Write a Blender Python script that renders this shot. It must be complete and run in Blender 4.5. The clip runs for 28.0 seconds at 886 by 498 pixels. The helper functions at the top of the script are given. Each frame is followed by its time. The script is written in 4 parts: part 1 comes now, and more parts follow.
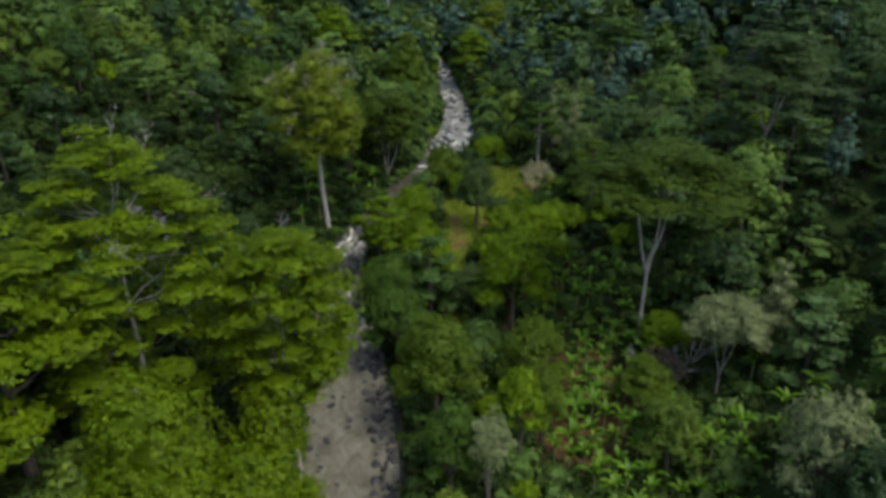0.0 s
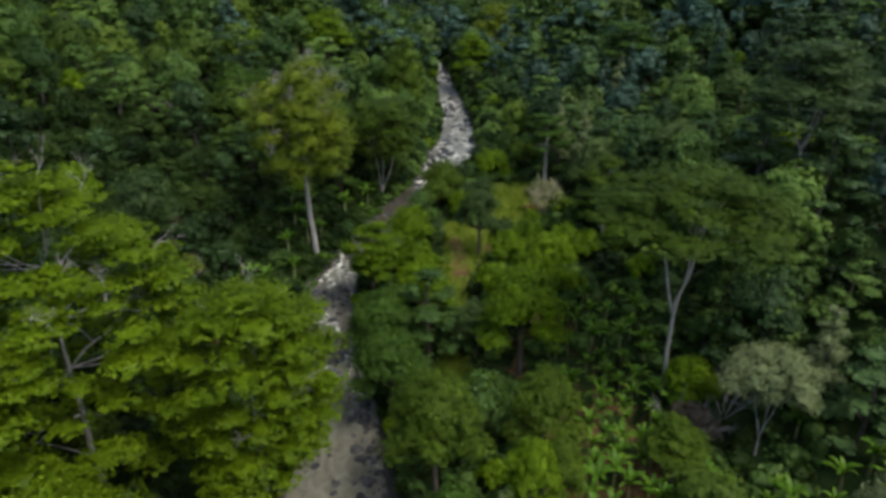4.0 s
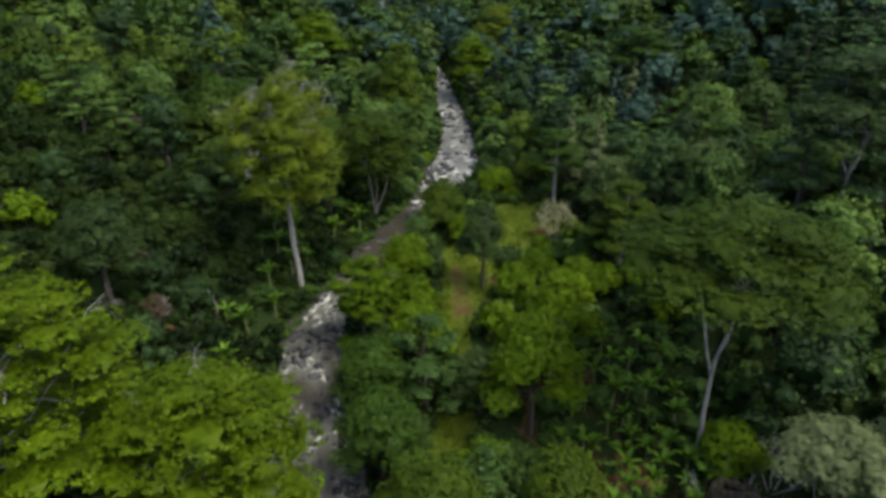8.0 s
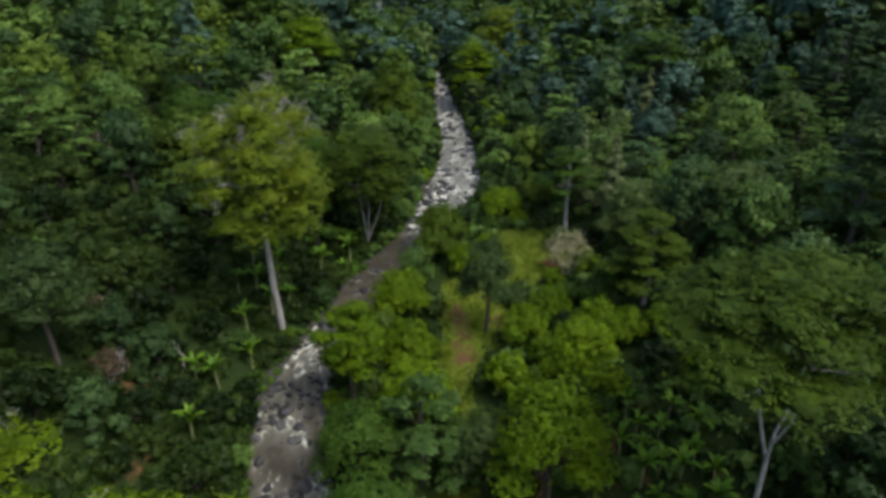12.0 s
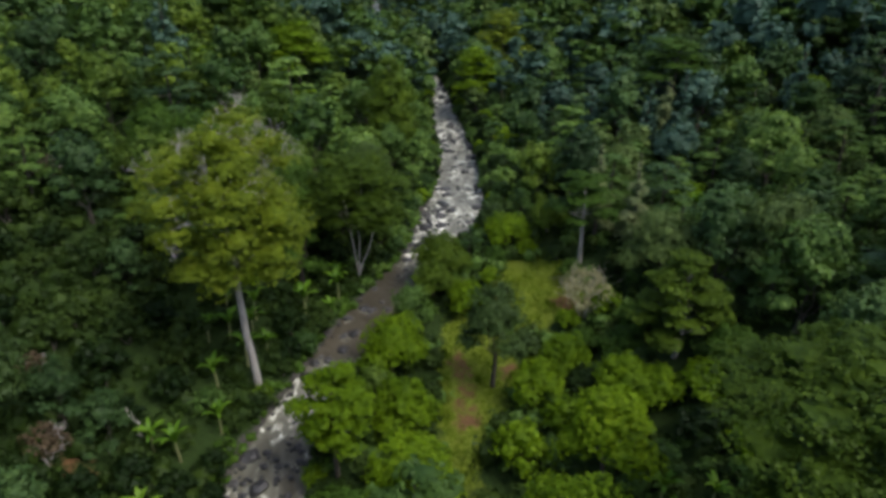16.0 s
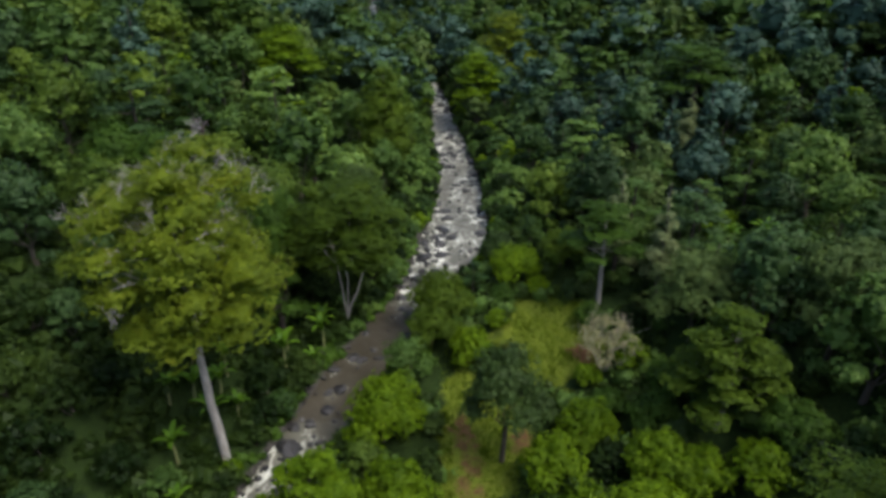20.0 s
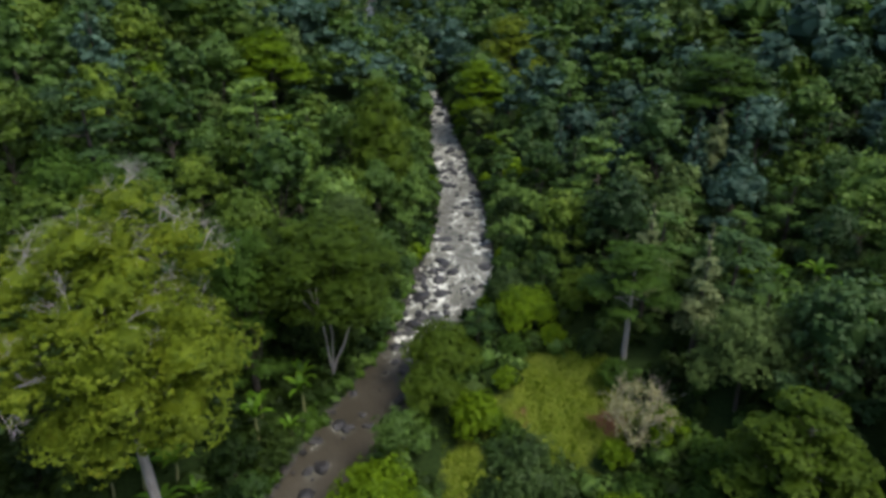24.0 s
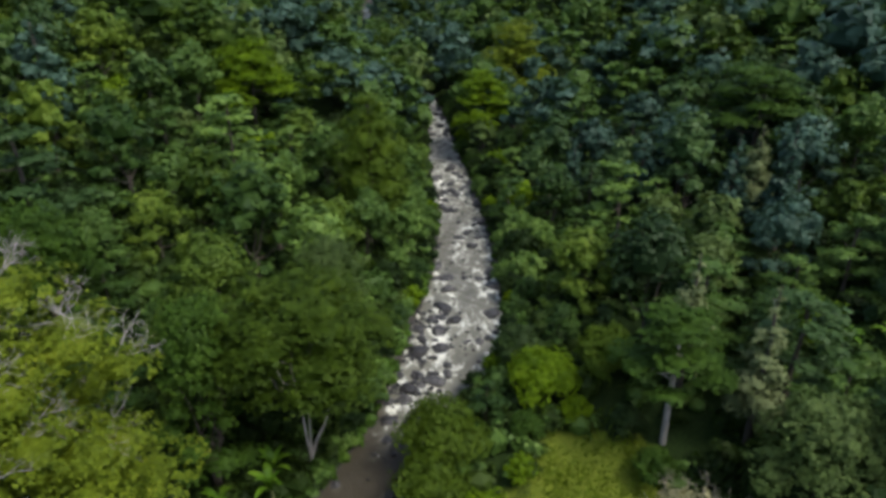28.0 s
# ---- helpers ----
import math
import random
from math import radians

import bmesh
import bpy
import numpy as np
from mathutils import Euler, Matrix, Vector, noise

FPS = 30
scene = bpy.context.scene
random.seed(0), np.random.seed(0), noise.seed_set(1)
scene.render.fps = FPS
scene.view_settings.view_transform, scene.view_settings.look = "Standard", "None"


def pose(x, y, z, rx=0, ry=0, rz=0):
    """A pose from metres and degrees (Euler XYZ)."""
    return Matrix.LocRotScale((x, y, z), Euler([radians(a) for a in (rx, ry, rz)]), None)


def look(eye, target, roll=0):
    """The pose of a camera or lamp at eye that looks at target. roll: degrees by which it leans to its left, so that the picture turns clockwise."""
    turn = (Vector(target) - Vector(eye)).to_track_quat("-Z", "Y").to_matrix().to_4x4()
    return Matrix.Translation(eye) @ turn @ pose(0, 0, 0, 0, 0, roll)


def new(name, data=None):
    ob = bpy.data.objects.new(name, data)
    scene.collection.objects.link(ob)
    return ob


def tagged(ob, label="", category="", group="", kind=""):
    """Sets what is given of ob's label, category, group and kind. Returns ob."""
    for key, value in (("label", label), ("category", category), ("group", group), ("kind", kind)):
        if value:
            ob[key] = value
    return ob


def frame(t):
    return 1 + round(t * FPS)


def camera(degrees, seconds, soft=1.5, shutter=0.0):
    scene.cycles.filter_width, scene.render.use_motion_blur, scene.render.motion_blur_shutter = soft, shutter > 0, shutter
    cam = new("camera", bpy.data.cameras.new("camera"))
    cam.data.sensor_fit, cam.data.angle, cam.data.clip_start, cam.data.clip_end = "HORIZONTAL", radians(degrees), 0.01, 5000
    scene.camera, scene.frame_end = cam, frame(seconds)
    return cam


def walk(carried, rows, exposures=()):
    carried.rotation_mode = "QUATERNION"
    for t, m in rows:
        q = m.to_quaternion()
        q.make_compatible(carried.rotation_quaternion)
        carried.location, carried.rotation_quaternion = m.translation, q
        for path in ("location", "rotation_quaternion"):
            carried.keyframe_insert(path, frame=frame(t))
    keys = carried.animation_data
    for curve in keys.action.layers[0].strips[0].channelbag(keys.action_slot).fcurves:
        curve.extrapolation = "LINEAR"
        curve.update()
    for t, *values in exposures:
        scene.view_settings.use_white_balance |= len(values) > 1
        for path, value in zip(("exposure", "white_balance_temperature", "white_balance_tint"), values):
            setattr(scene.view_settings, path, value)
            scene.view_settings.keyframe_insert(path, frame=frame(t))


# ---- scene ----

# ================= camera and its walk =================
cam = camera(68.0, 28.0, soft=3.6)
FLY = 41.0


def flown(t):
    """Metres flown up the valley at t seconds: a nearly even, slightly quickening flight."""
    u = (t - 5.5) / 22.5
    return 65.0 * (u + u * (1 - u) * (-0.0280 + 0.0874 * u - 0.1913 * u * u))


def flight(t):
    u = (t - 5.5) / 22.5
    return pose(0, flown(t), FLY, 90 - 23.587 - 0.0247 * u, 0, -0.2913 - 0.5290 * u)


walk(cam, [(t, flight(t)) for t in range(29)], exposures=[(0, 0.66, 6060, 11), (28, 0.66, 6060, 11)])

# ================= world and sun =================
SUN_EL, SUN_AZ = 58.0, 128.0   # degrees; azimuth clockwise from +y
world = bpy.data.worlds.new("overcast_sky")
scene.world = world
world.use_nodes = True
wn = world.node_tree
wn.nodes.clear()
w_out = wn.nodes.new("ShaderNodeOutputWorld")
w_bg = wn.nodes.new("ShaderNodeBackground")
w_sky = wn.nodes.new("ShaderNodeTexSky")
w_sky.sky_type = 'NISHITA'
w_sky.sun_disc = False
w_sky.sun_elevation = radians(SUN_EL)
w_sky.sun_rotation = radians(SUN_AZ)
w_sky.air_density = 1.0
w_sky.dust_density = 4.0
w_bg.inputs["Strength"].default_value = 0.14
wn.links.new(w_sky.outputs["Color"], w_bg.inputs["Color"])
wn.links.new(w_bg.outputs["Background"], w_out.inputs["Surface"])

sun = new("sun", bpy.data.lights.new("sun", 'SUN'))
sun.data.energy = 1.35
sun.data.angle = radians(16)
sun.data.color = (1.0, 0.95, 0.86)
_az, _el = radians(SUN_AZ), radians(SUN_EL)
sun.matrix_world = look((math.sin(_az) * math.cos(_el) * 200, math.cos(_az) * math.cos(_el) * 200, math.sin(_el) * 200), (0, 0, 0))


# ================= materials =================
def material(name):
    m = bpy.data.materials.new(name)
    m.use_nodes = True
    nt = m.node_tree
    nt.nodes.clear()
    out = nt.nodes.new("ShaderNodeOutputMaterial")
    return m, nt, out


def node(nt, kind, **sets):
    n = nt.nodes.new(kind)
    for key, value in sets.items():
        n.inputs[key.replace("_", " ")].default_value = value
    return n


def ramp(nt, fac, stops):
    r = nt.nodes.new("ShaderNodeValToRGB")
    e = r.color_ramp.elements
    while len(e) < len(stops):
        e.new(0.5)
    for slot, (p, c) in zip(e, stops):
        slot.position = p
        slot.color = (*c, 1)
    nt.links.new(fac, r.inputs["Fac"])
    return r.outputs["Color"]


def math_node(nt, op, a, b=None):
    n = nt.nodes.new("ShaderNodeMath")
    n.operation = op
    for i, v in enumerate((a, b)):
        if v is None:
            continue
        if isinstance(v, (int, float)):
            n.inputs[i].default_value = v
        else:
            nt.links.new(v, n.inputs[i])
    return n.outputs[0]


def mix_colour(nt, fac, a, b, blend='MIX'):
    n = nt.nodes.new("ShaderNodeMix")
    n.data_type, n.blend_type = 'RGBA', blend
    for slot, v in ((0, fac), (6, a), (7, b)):
        if isinstance(v, (int, float)):
            n.inputs[slot].default_value = v
        elif isinstance(v, tuple):
            n.inputs[slot].default_value = (*v, 1)
        else:
            nt.links.new(v, n.inputs[slot])
    return n.outputs[2]


def leaf_material(name, dark, light, tip=None, rough=0.55, through_light=0.3, spread=0.5, gloss=0.13):
    """Foliage: tone differs from tree to tree, from spray to spray and in soft patches over a crown."""
    m, nt, out = material(name)
    info = nt.nodes.new("ShaderNodeObjectInfo")
    geo = nt.nodes.new("ShaderNodeNewGeometry")
    patch = node(nt, "ShaderNodeTexNoise", Scale=0.45, Detail=3.0)
    nt.links.new(geo.outputs["Position"], patch.inputs["Vector"])
    f = math_node(nt, 'MULTIPLY', geo.outputs["Random Per Island"], 0.34)
    f = math_node(nt, 'ADD', f, math_node(nt, 'MULTIPLY', math_node(nt, 'SUBTRACT', patch.outputs["Fac"], 0.2), 1.0))
    f = math_node(nt, 'ADD', f, math_node(nt, 'MULTIPLY', math_node(nt, 'SUBTRACT', info.outputs["Random"], 0.5), spread))
    stops = [(0.05, dark), (0.7, light)]
    if tip:
        stops.append((1.0, tip))
    col = ramp(nt, f, stops)
    b = node(nt, "ShaderNodeBsdfPrincipled", Roughness=rough)
    b.inputs["Specular IOR Level"].default_value = gloss
    nt.links.new(col, b.inputs["Base Color"])
    tr = nt.nodes.new("ShaderNodeBsdfTranslucent")
    nt.links.new(mix_colour(nt, 1.0, col, (1.0, 1.0, 0.55), 'MULTIPLY'), tr.inputs["Color"])
    mx = nt.nodes.new("ShaderNodeMixShader")
    mx.inputs[0].default_value = through_light
    nt.links.new(b.outputs[0], mx.inputs[1])
    nt.links.new(tr.outputs[0], mx.inputs[2])
    nt.links.new(mx.outputs[0], out.inputs["Surface"])
    return m


def bark_material(name, a, b_, rough=0.85):
    m, nt, out = material(name)
    co = nt.nodes.new("ShaderNodeTexCoord")
    mp = nt.nodes.new("ShaderNodeMapping")
    mp.inputs["Scale"].default_value = (3.0, 3.0, 0.5)
    nt.links.new(co.outputs["Object"], mp.inputs["Vector"])
    n1 = node(nt, "ShaderNodeTexNoise", Scale=1.4, Detail=6.0, Roughness=0.65)
    n2 = node(nt, "ShaderNodeTexNoise", Scale=9.0, Detail=4.0)
    nt.links.new(mp.outputs[0], n1.inputs["Vector"])
    nt.links.new(mp.outputs[0], n2.inputs["Vector"])
    col = ramp(nt, n1.outputs["Fac"], [(0.3, a), (0.7, b_)])
    col = mix_colour(nt, 0.35, col, n2.outputs["Fac"], 'OVERLAY')
    b = node(nt, "ShaderNodeBsdfPrincipled", Roughness=rough)
    nt.links.new(col, b.inputs["Base Color"])
    bump = node(nt, "ShaderNodeBump", Strength=0.5, Distance=0.05)
    nt.links.new(n2.outputs["Fac"], bump.inputs["Height"])
    nt.links.new(bump.outputs[0], b.inputs["Normal"])
    nt.links.new(b.outputs[0], out.inputs["Surface"])
    return m


LEAF = {
    "leafy": leaf_material("leaf_yellow_green", (0.034, 0.066, 0.008), (0.108, 0.170, 0.018), (0.195, 0.268, 0.032), spread=0.6, through_light=0.34, gloss=0.16),
    "mid": leaf_material("leaf_mid_green", (0.027, 0.060, 0.011), (0.086, 0.154, 0.027), (0.152, 0.242, 0.043), spread=0.9, through_light=0.33, gloss=0.18),
    "dark": leaf_material("leaf_dark_green", (0.022, 0.048, 0.012), (0.054, 0.104, 0.027), (0.090, 0.152, 0.040), spread=0.9, gloss=0.2),
    "olive": leaf_material("leaf_olive_yellow", (0.042, 0.074, 0.004), (0.158, 0.208, 0.012), (0.325, 0.338, 0.028), spread=0.2, through_light=0.32),
    "silver": leaf_material("leaf_grey_green", (0.075, 0.105, 0.036), (0.215, 0.258, 0.108), (0.40, 0.43, 0.24), spread=0.1, through_light=0.25),
    # valley haze is mixed into this leaf colour, making it bluer and paler
    "blue": leaf_material("leaf_haze_blue_green", (0.026, 0.056, 0.034), (0.066, 0.124, 0.080), (0.108, 0.180, 0.116), spread=0.45, gloss=0.2),
    "banana": leaf_material("leaf_banana", (0.044, 0.108, 0.005), (0.096, 0.190, 0.009), (0.165, 0.262, 0.018), rough=0.5, gloss=0.2),
    "brown": leaf_material("leaf_dry_brown", (0.085, 0.070, 0.045), (0.17, 0.14, 0.095), (0.26, 0.23, 0.165), through_light=0.2),
    "mid_even": leaf_material("leaf_mid_green_even", (0.021, 0.050, 0.006), (0.062, 0.120, 0.012), (0.112, 0.190, 0.020), spread=0.15, through_light=0.32),
    "dark_even": leaf_material("leaf_dark_green_even", (0.020, 0.040, 0.009), (0.052, 0.092, 0.018), (0.092, 0.142, 0.028), spread=0.15, gloss=0.2),
    "bright_even": leaf_material("leaf_bright_green_even", (0.038, 0.070, 0.001), (0.126, 0.196, 0.002), (0.245, 0.318, 0.005), spread=0.1, through_light=0.36),
    "lime": leaf_material("leaf_lime_green", (0.046, 0.094, 0.002), (0.148, 0.240, 0.004), (0.255, 0.350, 0.008), spread=0.3, through_light=0.38),
    "fresh": leaf_material("leaf_fresh_green", (0.030, 0.058, 0.004), (0.086, 0.138, 0.009), (0.150, 0.212, 0.014), spread=0.1, through_light=0.32),
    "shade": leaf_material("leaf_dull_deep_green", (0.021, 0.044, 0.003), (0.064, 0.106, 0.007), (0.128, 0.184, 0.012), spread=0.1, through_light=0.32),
    "straw": leaf_material("leaf_dry_straw", (0.15, 0.148, 0.068), (0.30, 0.292, 0.145), (0.44, 0.43, 0.26), through_light=0.25),
    # shade of hill and trees is put into this leaf colour
    "fern": leaf_material("leaf_fern_shade_darkened", (0.008, 0.020, 0.003), (0.022, 0.042, 0.006), (0.044, 0.074, 0.011), spread=0.9),
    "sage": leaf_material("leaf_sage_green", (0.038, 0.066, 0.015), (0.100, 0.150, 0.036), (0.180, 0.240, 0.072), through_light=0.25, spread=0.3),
    "rust": leaf_material("leaf_rust_brown", (0.045, 0.034, 0.020), (0.098, 0.072, 0.040), (0.15, 0.11, 0.06), through_light=0.15),
    "grass": leaf_material("grass_blade", (0.070, 0.122, 0.005), (0.145, 0.198, 0.011), (0.23, 0.26, 0.024), spread=0.0),
}
BARK_PALE = bark_material("bark_pale_grey", (0.20, 0.18, 0.15), (0.40, 0.375, 0.33))
BARK_BROWN = bark_material("bark_brown", (0.035, 0.028, 0.020), (0.10, 0.082, 0.062))
BARK_STRAW = bark_material("bark_straw", (0.24, 0.21, 0.14), (0.44, 0.40, 0.28))
BARK_DEAD = bark_material("bark_weathered", (0.26, 0.23, 0.21), (0.46, 0.42, 0.40))


# ================= the lie of the land =================
RIVER_Y = [-400, 0, 20, 38, 44, 53, 62, 68, 72, 78, 84, 90, 96, 101, 106, 113, 121, 125, 129, 135, 143, 153, 165, 180, 191, 209, 231, 246, 262, 300, 400, 1200]
RIVER_X = [-8, -8, -8.6, -9.5, -10.1, -11.6, -12.6, -14.3, -15.4, -16.0, -14.9, -12.9, -10.0, -7.6, -5.4, -2.4, 1.0, 2.1, 2.75, 3.35, 4.0, 4.15, 3.6, 2.8, 1.9, 1.3, 0.4, -2.2, -9, -22, -32, -60]
RIVER_W = [5, 5, 5, 5.3, 5.3, 5.2, 4.6, 4.2, 4.1, 3.6, 3.2, 3.1, 3.7, 4.0, 3.5, 3.3, 4.7, 5.0, 5.0, 4.35, 3.9, 3.65, 3.5, 3.5, 3.1, 2.75, 2.0, 1.8, 1.6, 1.5, 1.4, 1.4]
LEVEL_Y = [-400, 0, 50, 62, 74, 90, 108, 130, 180, 240, 400, 1200]
LEVEL_Z = [-14, -12, -9, -7.5, -4, -1.5, 2, 4.5, 5.5, 7, 20, 70]
FLAT_Y = [-400, 20, 60, 95, 115, 135, 165, 400]
FLAT_E = [24, 27, 27, 22, 16, 13, 10, 3]
STEEP_Y = [60, 85, 112, 180, 260, 420]
STEEP_L = [0.74, 0.74, 0.44, 0.42, 0.52, 0.60]
STEEP_R = [0.40, 0.38, 0.27, 0.28, 0.42, 0.50]


def river_x(y): return np.interp(y, RIVER_Y, RIVER_X)
def river_w(y): return np.interp(y, RIVER_Y, RIVER_W)
def level(y): return np.interp(y, LEVEL_Y, LEVEL_Z)


def swell(x, y, seed=0.0):
    """Gentle unevenness of the ground, in metres either way of nought."""
    return (np.sin(x * 0.11 + 1.3 * np.sin(y * 0.053 + seed)) * 0.6 + np.sin(y * 0.17 + x * 0.06 + seed) * 0.4
            + np.sin(x * 0.37 + y * 0.29 + seed * 2) * 0.25)


def soft_rise(e, run):
    """nought below 0, bending into a straight slope of 1 over run metres."""
    e = np.maximum(e, 0)
    return np.where(e < run, e * e / (2 * run), e - run / 2)


def ground(x, y):
    x, y = np.asarray(x, float), np.asarray(y, float)
    d, w, z = x - river_x(y), river_w(y), level(y)
    left, right = -d - w, d - w
    bed = -0.9 * np.clip(np.minimum(-left, -right) / 1.6, 0, 1)
    bank_l = np.interp(y, [98, 103, 113, 118], [1.5, 0.5, 0.5, 1.5]) * np.clip(left / 2.5, 0, 1)
    bank_r = 1.3 * np.clip(right / 2.5, 0, 1)
    up_l = np.interp(y, STEEP_Y, STEEP_L) * soft_rise(left - 2.5, 9)
    flat = np.interp(y, FLAT_Y, FLAT_E)
    up_r = 0.05 * np.maximum(right, 0) + np.interp(y, STEEP_Y, STEEP_R) * soft_rise(right - flat, 9)
    rise = np.where(d < 0, up_l, up_r)
    rise = 95 * (1 - np.exp(-rise / 95))
    rough = np.clip(np.maximum(left, right) / 6, 0, 1)
    return z + bed + np.where(d < 0, bank_l, bank_r) + rise + rough * swell(x, y)


def ground_at(x, y):
    return float(ground(x, y))


def mesh_from(name, verts, faces, mat, smooth=False):
    me = bpy.data.meshes.new(name)
    verts = np.asarray(verts, np.float32)
    faces = np.asarray(faces, np.int32)
    n, k = faces.shape
    me.vertices.add(len(verts))
    me.vertices.foreach_set("co", verts.ravel())
    me.loops.add(n * k)
    me.loops.foreach_set("vertex_index", faces.ravel())
    me.polygons.add(n)
    me.polygons.foreach_set("loop_start", np.arange(0, n * k, k, dtype=np.int32))
    me.polygons.foreach_set("use_smooth", np.full(n, smooth))
    me.update(calc_edges=True)
    me.validate()
    if mat:
        me.materials.append(mat)
    return me


def grid_faces(nx, ny):
    i = np.arange(nx * ny).reshape(ny, nx)
    return np.stack([i[:-1, :-1], i[:-1, 1:], i[1:, 1:], i[1:, :-1]], -1).reshape(-1, 4)


def earth_material():
    """Leaf litter and low herbs, red earth on the plantation terrace, grass on the clearing."""
    m, nt, out = material("earth")
    geo = nt.nodes.new("ShaderNodeNewGeometry")
    n1 = node(nt, "ShaderNodeTexNoise", Scale=0.22, Detail=6.0, Roughness=0.6)
    n2 = node(nt, "ShaderNodeTexNoise", Scale=3.5, Detail=6.0, Roughness=0.7)
    for n in (n1, n2):
        nt.links.new(geo.outputs["Position"], n.inputs["Vector"])
    # litter toned down to about half, for shade the open ground lacks
    litter = ramp(nt, n2.outputs["Fac"], [(0.3, (0.010, 0.014, 0.005)), (0.5, (0.018, 0.034, 0.007)), (0.75, (0.034, 0.055, 0.013))])
    soil = ramp(nt, n2.outputs["Fac"], [(0.3, (0.062, 0.032, 0.014)), (0.7, (0.150, 0.084, 0.038))])
    grass = ramp(nt, n2.outputs["Fac"], [(0.3, (0.065, 0.098, 0.007)), (0.7, (0.145, 0.170, 0.020))])
    at = nt.nodes.new("ShaderNodeAttribute")
    at.attribute_name = "cover"
    sep = nt.nodes.new("ShaderNodeSeparateColor")
    nt.links.new(at.outputs["Color"], sep.inputs[0])

    n3 = node(nt, "ShaderNodeTexNoise", Scale=0.9, Detail=4.0, Roughness=0.6)
    nt.links.new(geo.outputs["Position"], n3.inputs["Vector"])
    ragged = math_node(nt, 'ADD', math_node(nt, 'SUBTRACT', n1.outputs["Fac"], 0.5), math_node(nt, 'MULTIPLY', math_node(nt, 'SUBTRACT', n3.outputs["Fac"], 0.5), 0.9))

    def edged(v):
        e = math_node(nt, 'ADD', v, ragged)
        e = math_node(nt, 'MULTIPLY', math_node(nt, 'SUBTRACT', e, 0.40), 5.0)
        n = nt.nodes.new("ShaderNodeClamp")
        nt.links.new(e, n.inputs[0])
        return n.outputs[0]
    col = mix_colour(nt, edged(sep.outputs[1]), litter, grass)
    col = mix_colour(nt, edged(sep.outputs[0]), col, soil)
    stone = ramp(nt, n2.outputs["Fac"], [(0.3, (0.025, 0.023, 0.020)), (0.7, (0.085, 0.078, 0.066))])
    col = mix_colour(nt, edged(sep.outputs[2]), col, stone)
    b = node(nt, "ShaderNodeBsdfPrincipled", Roughness=0.95)
    b.inputs["Specular IOR Level"].default_value = 0.1
    nt.links.new(col, b.inputs["Base Color"])
    bump = node(nt, "ShaderNodeBump", Strength=0.7, Distance=0.15)
    nt.links.new(n2.outputs["Fac"], bump.inputs["Height"])
    nt.links.new(bump.outputs[0], b.inputs["Normal"])
    nt.links.new(b.outputs[0], out.inputs["Surface"])
    return m


def in_oval(x, y, cx, cy, rx, ry, turn=0.0):
    c, s = math.cos(radians(turn)), math.sin(radians(turn))
    u, v = (x - cx) * c + (y - cy) * s, -(x - cx) * s + (y - cy) * c
    return np.clip(1.6 - np.sqrt((u / rx) ** 2 + (v / ry) ** 2), 0, 1)


def soil_cover(x, y):
    return np.maximum.reduce([in_oval(x, y, 16, 50, 9, 15) * 0.54, in_oval(x, y, 9.5, 64, 1.6, 6) * 0.6, in_oval(x, y, 14, 70, 5, 5) * 0.42, in_oval(x, y, 2.7, 86.5, 1.7, 9, 4) * 0.56, in_oval(x, y, 7.6, 90, 1.4, 2.2) * 0.6, in_oval(x, y, 8.0, 101, 1.6, 3.4) * 0.50, in_oval(x, y, 15.5, 100.5, 1.6, 2.6, 30) * 0.56,
                              in_oval(x, y, -31, 74, 2.4, 4.5) * 0.43, in_oval(x, y, -28, 66, 1.8, 3.5) * 0.48])


def grass_cover(x, y):
    return np.maximum.reduce([in_oval(x, y, 12.2, 102.8, 5.6, 6.6, -20) + 0.22 * np.sin(x * 1.3 + 0.7 * y) * np.sin(y * 0.8 - 0.5 * x) * (in_oval(x, y, 11.9, 102.5, 6, 9) > 0), in_oval(x, y, 2.8, 88, 2.6, 12), in_oval(x, y, 5.5, 90, 3, 6), in_oval(x, y, 1.5, 63, 2.6, 4)])


def build_ground():
    xs = np.concatenate([np.linspace(-900, -130, 24), np.linspace(-120, 120, 160), np.linspace(130, 900, 24)])
    ys = np.concatenate([np.linspace(-500, 0, 24), np.linspace(6, 270, 170), np.linspace(276, 1300, 50)])
    gx, gy = np.meshgrid(xs, ys)
    gz = ground(gx, gy)
    me = mesh_from("ground", np.stack([gx, gy, gz], -1).reshape(-1, 3), grid_faces(len(xs), len(ys)), earth_material(), True)
    d = np.abs(gx - river_x(gy)) - river_w(gy)
    cover = np.zeros((gx.size, 4), np.float32)
    cover[:, 0] = soil_cover(gx, gy).ravel()
    cover[:, 1] = grass_cover(gx, gy).ravel()
    cover[:, 2] = (np.clip(1.1 - d / 1.0, 0, 1)).ravel()
    cover[:, 3] = 1
    a = me.color_attributes.new("cover", 'FLOAT_COLOR', 'POINT')
    a.data.foreach_set("color", cover.ravel())
    return tagged(new("ground", me), "steep valley floor of dark leaf litter, red earth and grass", "ground", kind="structure")


build_ground()


# ================= river =================
rng = np.random.default_rng(7)
ZONES_Y = [0, 36, 50, 60, 66, 70, 80, 86, 91, 95, 108, 112, 118, 128, 150, 200, 240, 400]
ZONES_F = [0.1, 0.08, 0.10, 0.18, 0.36, 0.22, 0.34, 0.50, 0.40, 0.15, 0.12, 0.26, 0.44, 0.52, 0.44, 0.56, 0.66, 0.3]


